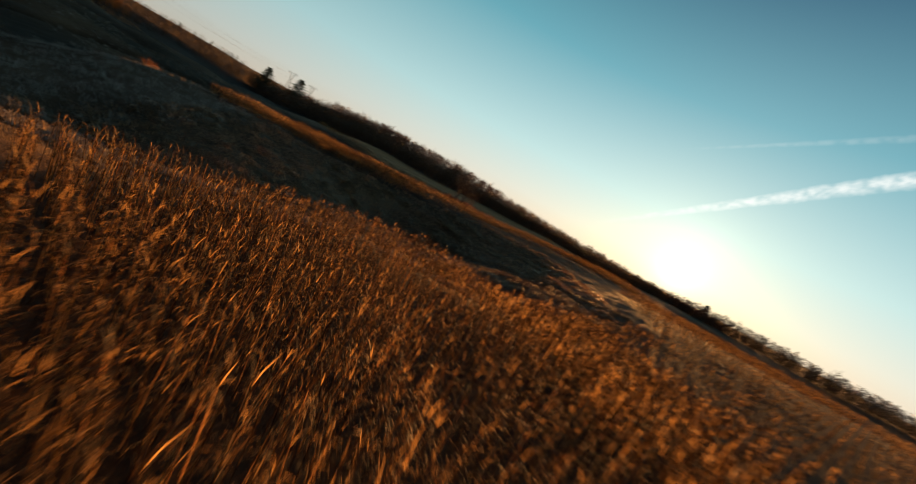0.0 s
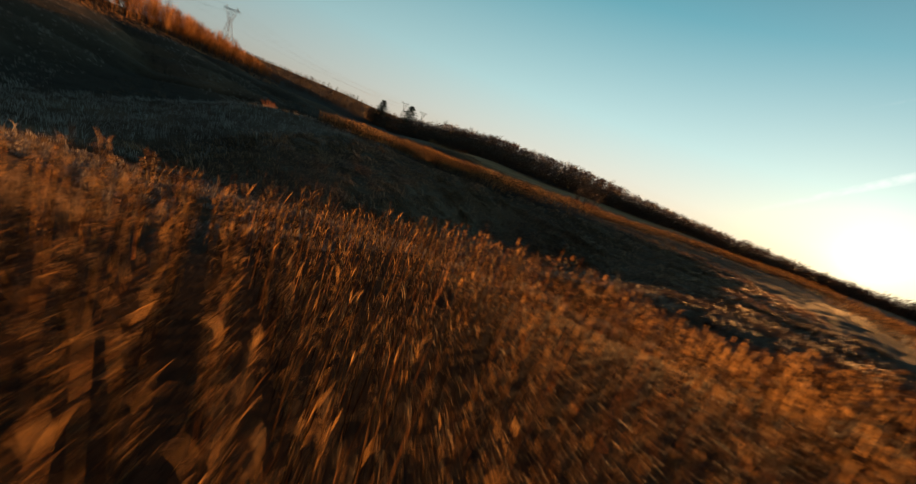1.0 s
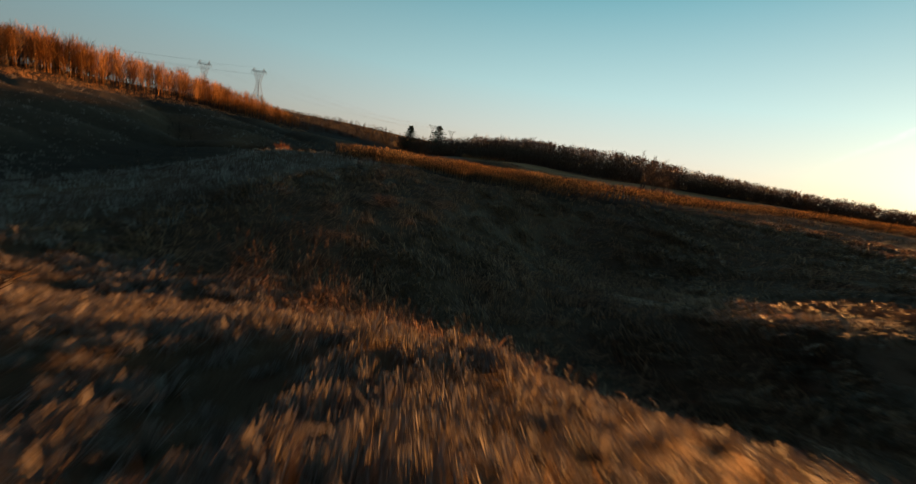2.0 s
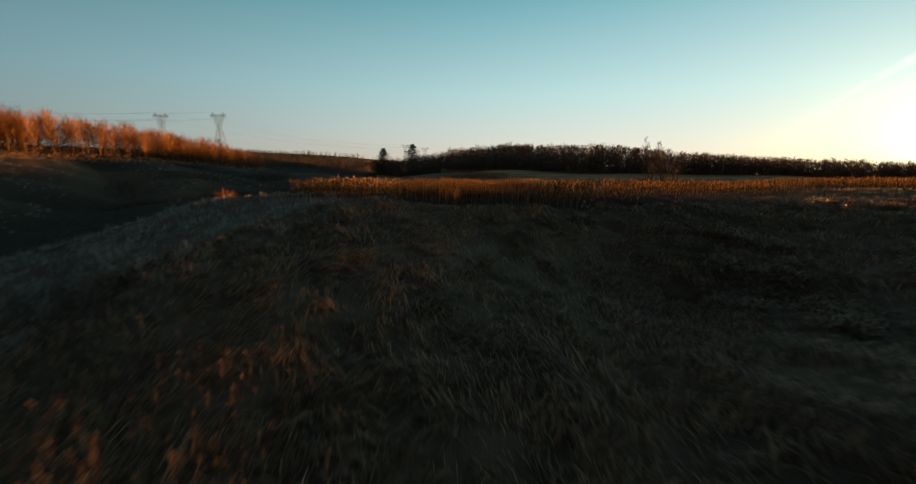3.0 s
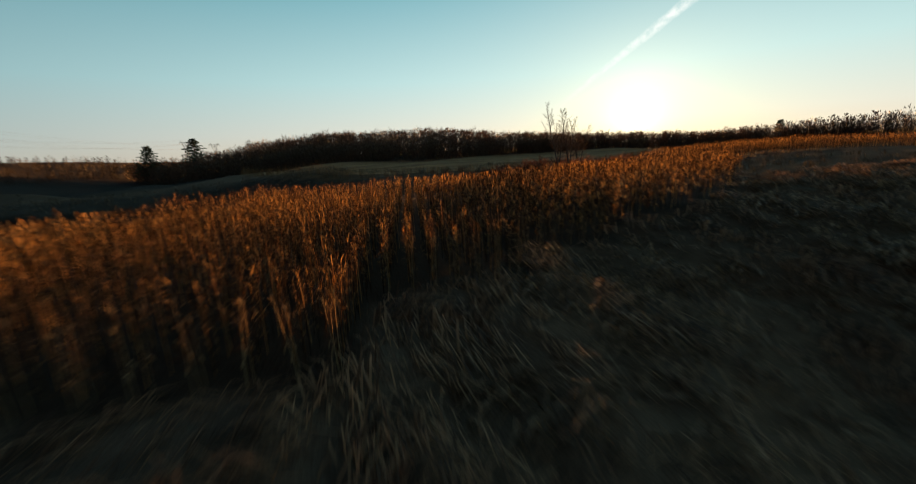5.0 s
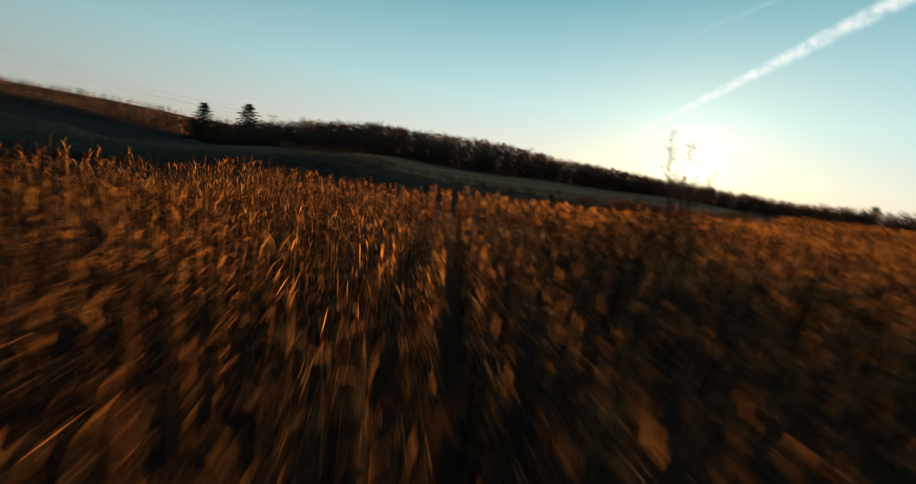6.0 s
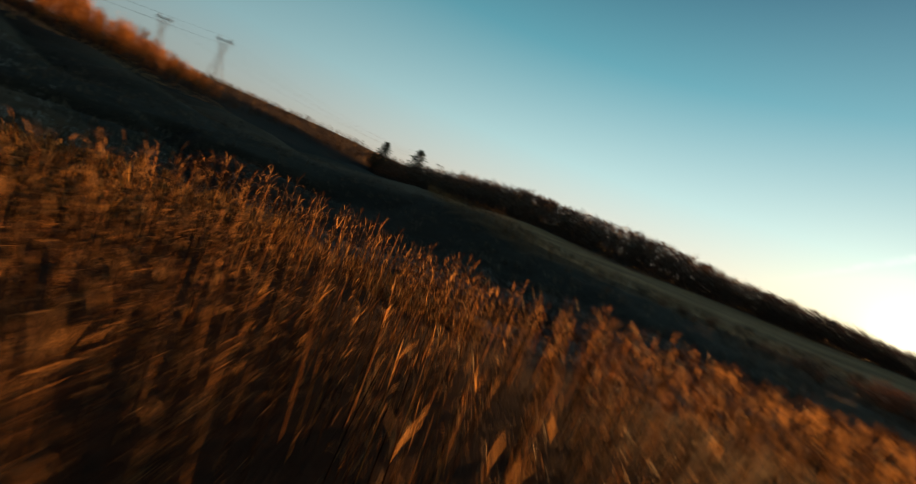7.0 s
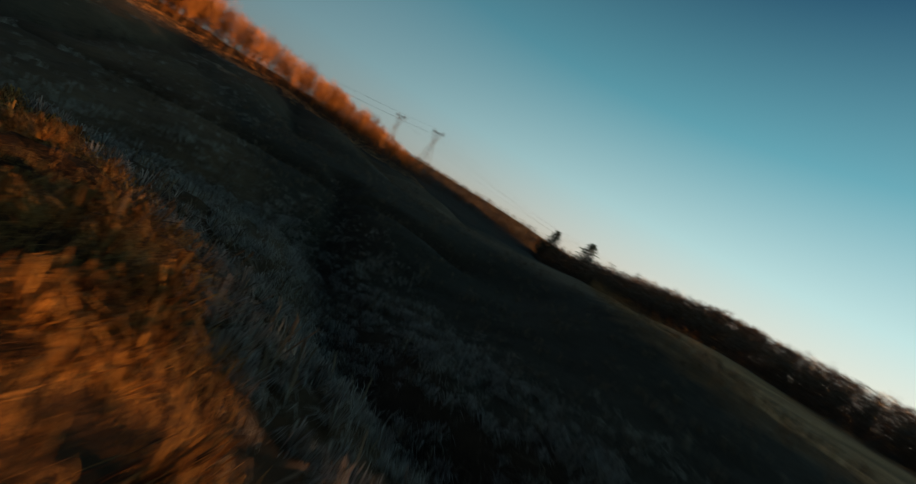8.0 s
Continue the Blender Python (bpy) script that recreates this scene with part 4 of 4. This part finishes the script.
# ---- pylons ----
def pylon(x, y, high, turn, label):
    base = new("transmission_tower")
    base.location, base.rotation_euler = (x, y, float(height_plus(np.array(x), np.array(y))) - 0.3), (0, 0, turn)
    waist, arm = 0.62 * high, 0.9 * high

    def bar(p, a, b, r):
        p.tube([a, b], [r, r], 4)

    def corner(k, z):
        w = np.interp(z, (0, waist, arm), (high * 0.13, high * 0.035, high * 0.05))
        wx = np.interp(z, (0, waist, arm), (high * 0.13, high * 0.035, high * 0.12))
        return Vector(((wx, -wx, -wx, wx)[k], (w, w, -w, -w)[k], z))

    for k in range(4):
        leg = Pieces()
        leg.tube([corner(k, 0), corner(k, waist), corner(k, arm)], [0.16, 0.14, 0.12], 4)
        part("leg", mesh_of("leg", *leg.arrays(), STEEL), base)
    brace = Pieces()
    levels = [0, 0.16, 0.3, 0.42, 0.53, 0.62, 0.71, 0.8, 0.9]
    for lo, hi in zip(levels, levels[1:]):
        for k in range(4):
            j = (k + 1) % 4
            bar(brace, corner(k, lo * high), corner(j, hi * high), 0.055)
            bar(brace, corner(j, lo * high), corner(k, hi * high), 0.055)
            bar(brace, corner(k, hi * high), corner(j, hi * high), 0.055)
    part("bracing", mesh_of("bracing", *brace.arrays(), STEEL), base)
    beam = Pieces()
    w = high * 0.23
    for s in (-1, 1):
        for z in (arm, arm + high * 0.035):
            bar(beam, (-w, s * 0.7, z), (w, s * 0.7, z), 0.09)
    for k in range(12):
        u0, u1 = -w + 2 * w * k / 12, -w + 2 * w * (k + 1) / 12
        for s in (-0.7, 0.7):
            bar(beam, (u0, s, arm), (u1, s, arm + high * 0.035), 0.05)
    part("crossarm", mesh_of("crossarm", *beam.arrays(), STEEL), base)
    for s in (-1, 1):
        peak = Pieces()
        for q in (-0.7, 0.7):
            bar(peak, (s * w * 0.5, q, arm), (s * w * 0.66, 0, high), 0.08)
            bar(peak, (s * w * 0.8, q, arm), (s * w * 0.66, 0, high), 0.08)
        part("peak", mesh_of("peak", *peak.arrays(), STEEL), base)
    for s in (-0.95, 0, 0.95):
        ins = Pieces()
        ins.tube([(s * w, 0, arm), (s * w, 0, arm - 1.2), (s * w, 0, arm - 2.4)], [0.1, 0.16, 0.1], 5)
        part("insulator", mesh_of("insulator", *ins.arrays(), CABLE), base)
    tagged(base, label, "pylon", "power line towers")
    bpy.context.view_layer.update()
    return [base.matrix_world @ Vector((s * w, 0, arm - 2.4)) for s in (-0.95, 0, 0.95)] + [base.matrix_world @ Vector((s * w * 0.66, 0, high)) for s in (-1, 1)]


LINE = radians(10)
t_a = pylon(-418, 325.7, 37.7, LINE, "steel lattice transmission tower above the russet woods")
t_b = pylon(-343, 325.6, 35.9, LINE, "steel lattice transmission tower beside the woods")
f_a = pylon(-330, 698, 33, LINE, "distant steel lattice tower beyond the woods")
f_b = pylon(-298, 714, 33, LINE, "distant steel lattice tower beyond the woods")


def cables(ends_a, ends_b, label):
    for a, b in zip(ends_a, ends_b):
        p = Pieces()
        n = (b - a).length
        pts = []
        for i in range(17):
            s = i / 16
            q = a.lerp(b, s)
            q.z -= 4 * s * (1 - s) * n * 0.028
            pts.append(q)
        p.tube(pts, [0.024] * 17, 3)
        tagged(new("power_cable", mesh_of("power_cable", *p.arrays(), CABLE)), label, "cable", "power cables")


cables(t_a, f_a, "sagging aluminium power cable between two towers")
cables(t_b, f_b, "sagging aluminium power cable between two towers")
cables([q + Vector((-330, -260, 6)) for q in t_a], t_a, "power cable running off over the hill")
cables([q + Vector((-330, -260, 6)) for q in t_b], t_b, "power cable running off over the hill")


# ---- sky things ----
def glow(name, colour, strength):
    """Ice cloud torn into puffs; emission stands in for the low sun on it."""
    m, n, l = material(name)
    out = n.new("ShaderNodeOutputMaterial")
    em = n.new("ShaderNodeEmission")
    em.inputs[0].default_value, em.inputs[1].default_value = (*colour, 1), strength
    uv = n.new("ShaderNodeAttribute")
    uv.attribute_name = "edge"
    coord = n.new("ShaderNodeTexCoord")
    tex = n.new("ShaderNodeTexNoise")
    tex.inputs["Scale"].default_value, tex.inputs["Detail"].default_value = 0.02, 7
    l.new(coord.outputs["Object"], tex.inputs["Vector"])
    r = ramp_node(n, [(0.34, (0.22, 0.22, 0.22)), (0.6, (1, 1, 1))])
    l.new(tex.outputs[0], r.inputs[0])
    mul = n.new("ShaderNodeMath")
    mul.operation = "MULTIPLY"
    l.new(uv.outputs["Fac"], mul.inputs[0])
    l.new(r.outputs[0], mul.inputs[1])
    clear = n.new("ShaderNodeBsdfTransparent")
    mix = n.new("ShaderNodeMixShader")
    l.new(mul.outputs[0], mix.inputs[0])
    l.new(clear.outputs[0], mix.inputs[1])
    l.new(em.outputs[0], mix.inputs[2])
    l.new(mix.outputs[0], out.inputs[0])
    return m


def heading(az, el):
    return Vector((math.sin(radians(az)) * math.cos(radians(el)), math.cos(radians(az)) * math.cos(radians(el)), math.sin(radians(el))))


def contrail(start, end, far, w0, w1, strength, share, label):
    """A ribbon of ice cloud along a great circle of the sky."""
    a, b = heading(*start), heading(*end)
    across = a.cross(b).normalized()
    vs, fs, edge = [], [], []
    n, rows = 320, (-1, -0.75, -0.5, -0.25, 0, 0.25, 0.5, 0.75, 1)
    for i in range(n + 1):
        s = i / n
        d = a.slerp(b, s)
        w = w0 + (w1 - w0) * s
        w *= 1 + 0.14 * noise.noise(Vector((i * 0.08, 3, 0))) + 0.3 * abs(noise.noise(Vector((i * 0.42, 8, 0))))
        for q in rows:
            vs.append(tuple(d * far + across * q * w * far + across * 0.12 * w * far * noise.noise(Vector((i * 0.06, 0, 7)))))
            edge.append(share * (1 - q * q) ** 1.1 * min(1, s * 2.5))
    m = len(rows)
    for i in range(n):
        for k in range(m - 1):
            fs.append((i * m + k, i * m + k + 1, (i + 1) * m + k + 1, (i + 1) * m + k))
    me = mesh_of("contrail", vs, fs, glow("contrail_ice_glow", (1.0, 0.96, 0.9), strength))
    at = me.attributes.new("edge", "FLOAT", "POINT")
    at.data.foreach_set("value", edge)
    tagged(new("contrail", me), label, "contrail", kind="structure")


contrail((19.5, 3.6), (58, 27), 3600, 0.004, 0.022, 0.42, 0.58, "broad white contrail crossing the evening sky")
contrail((24, 16.5), (46, 25), 3700, 0.002, 0.008, 0.4, 0.1, "thin faded contrail high in the sky")
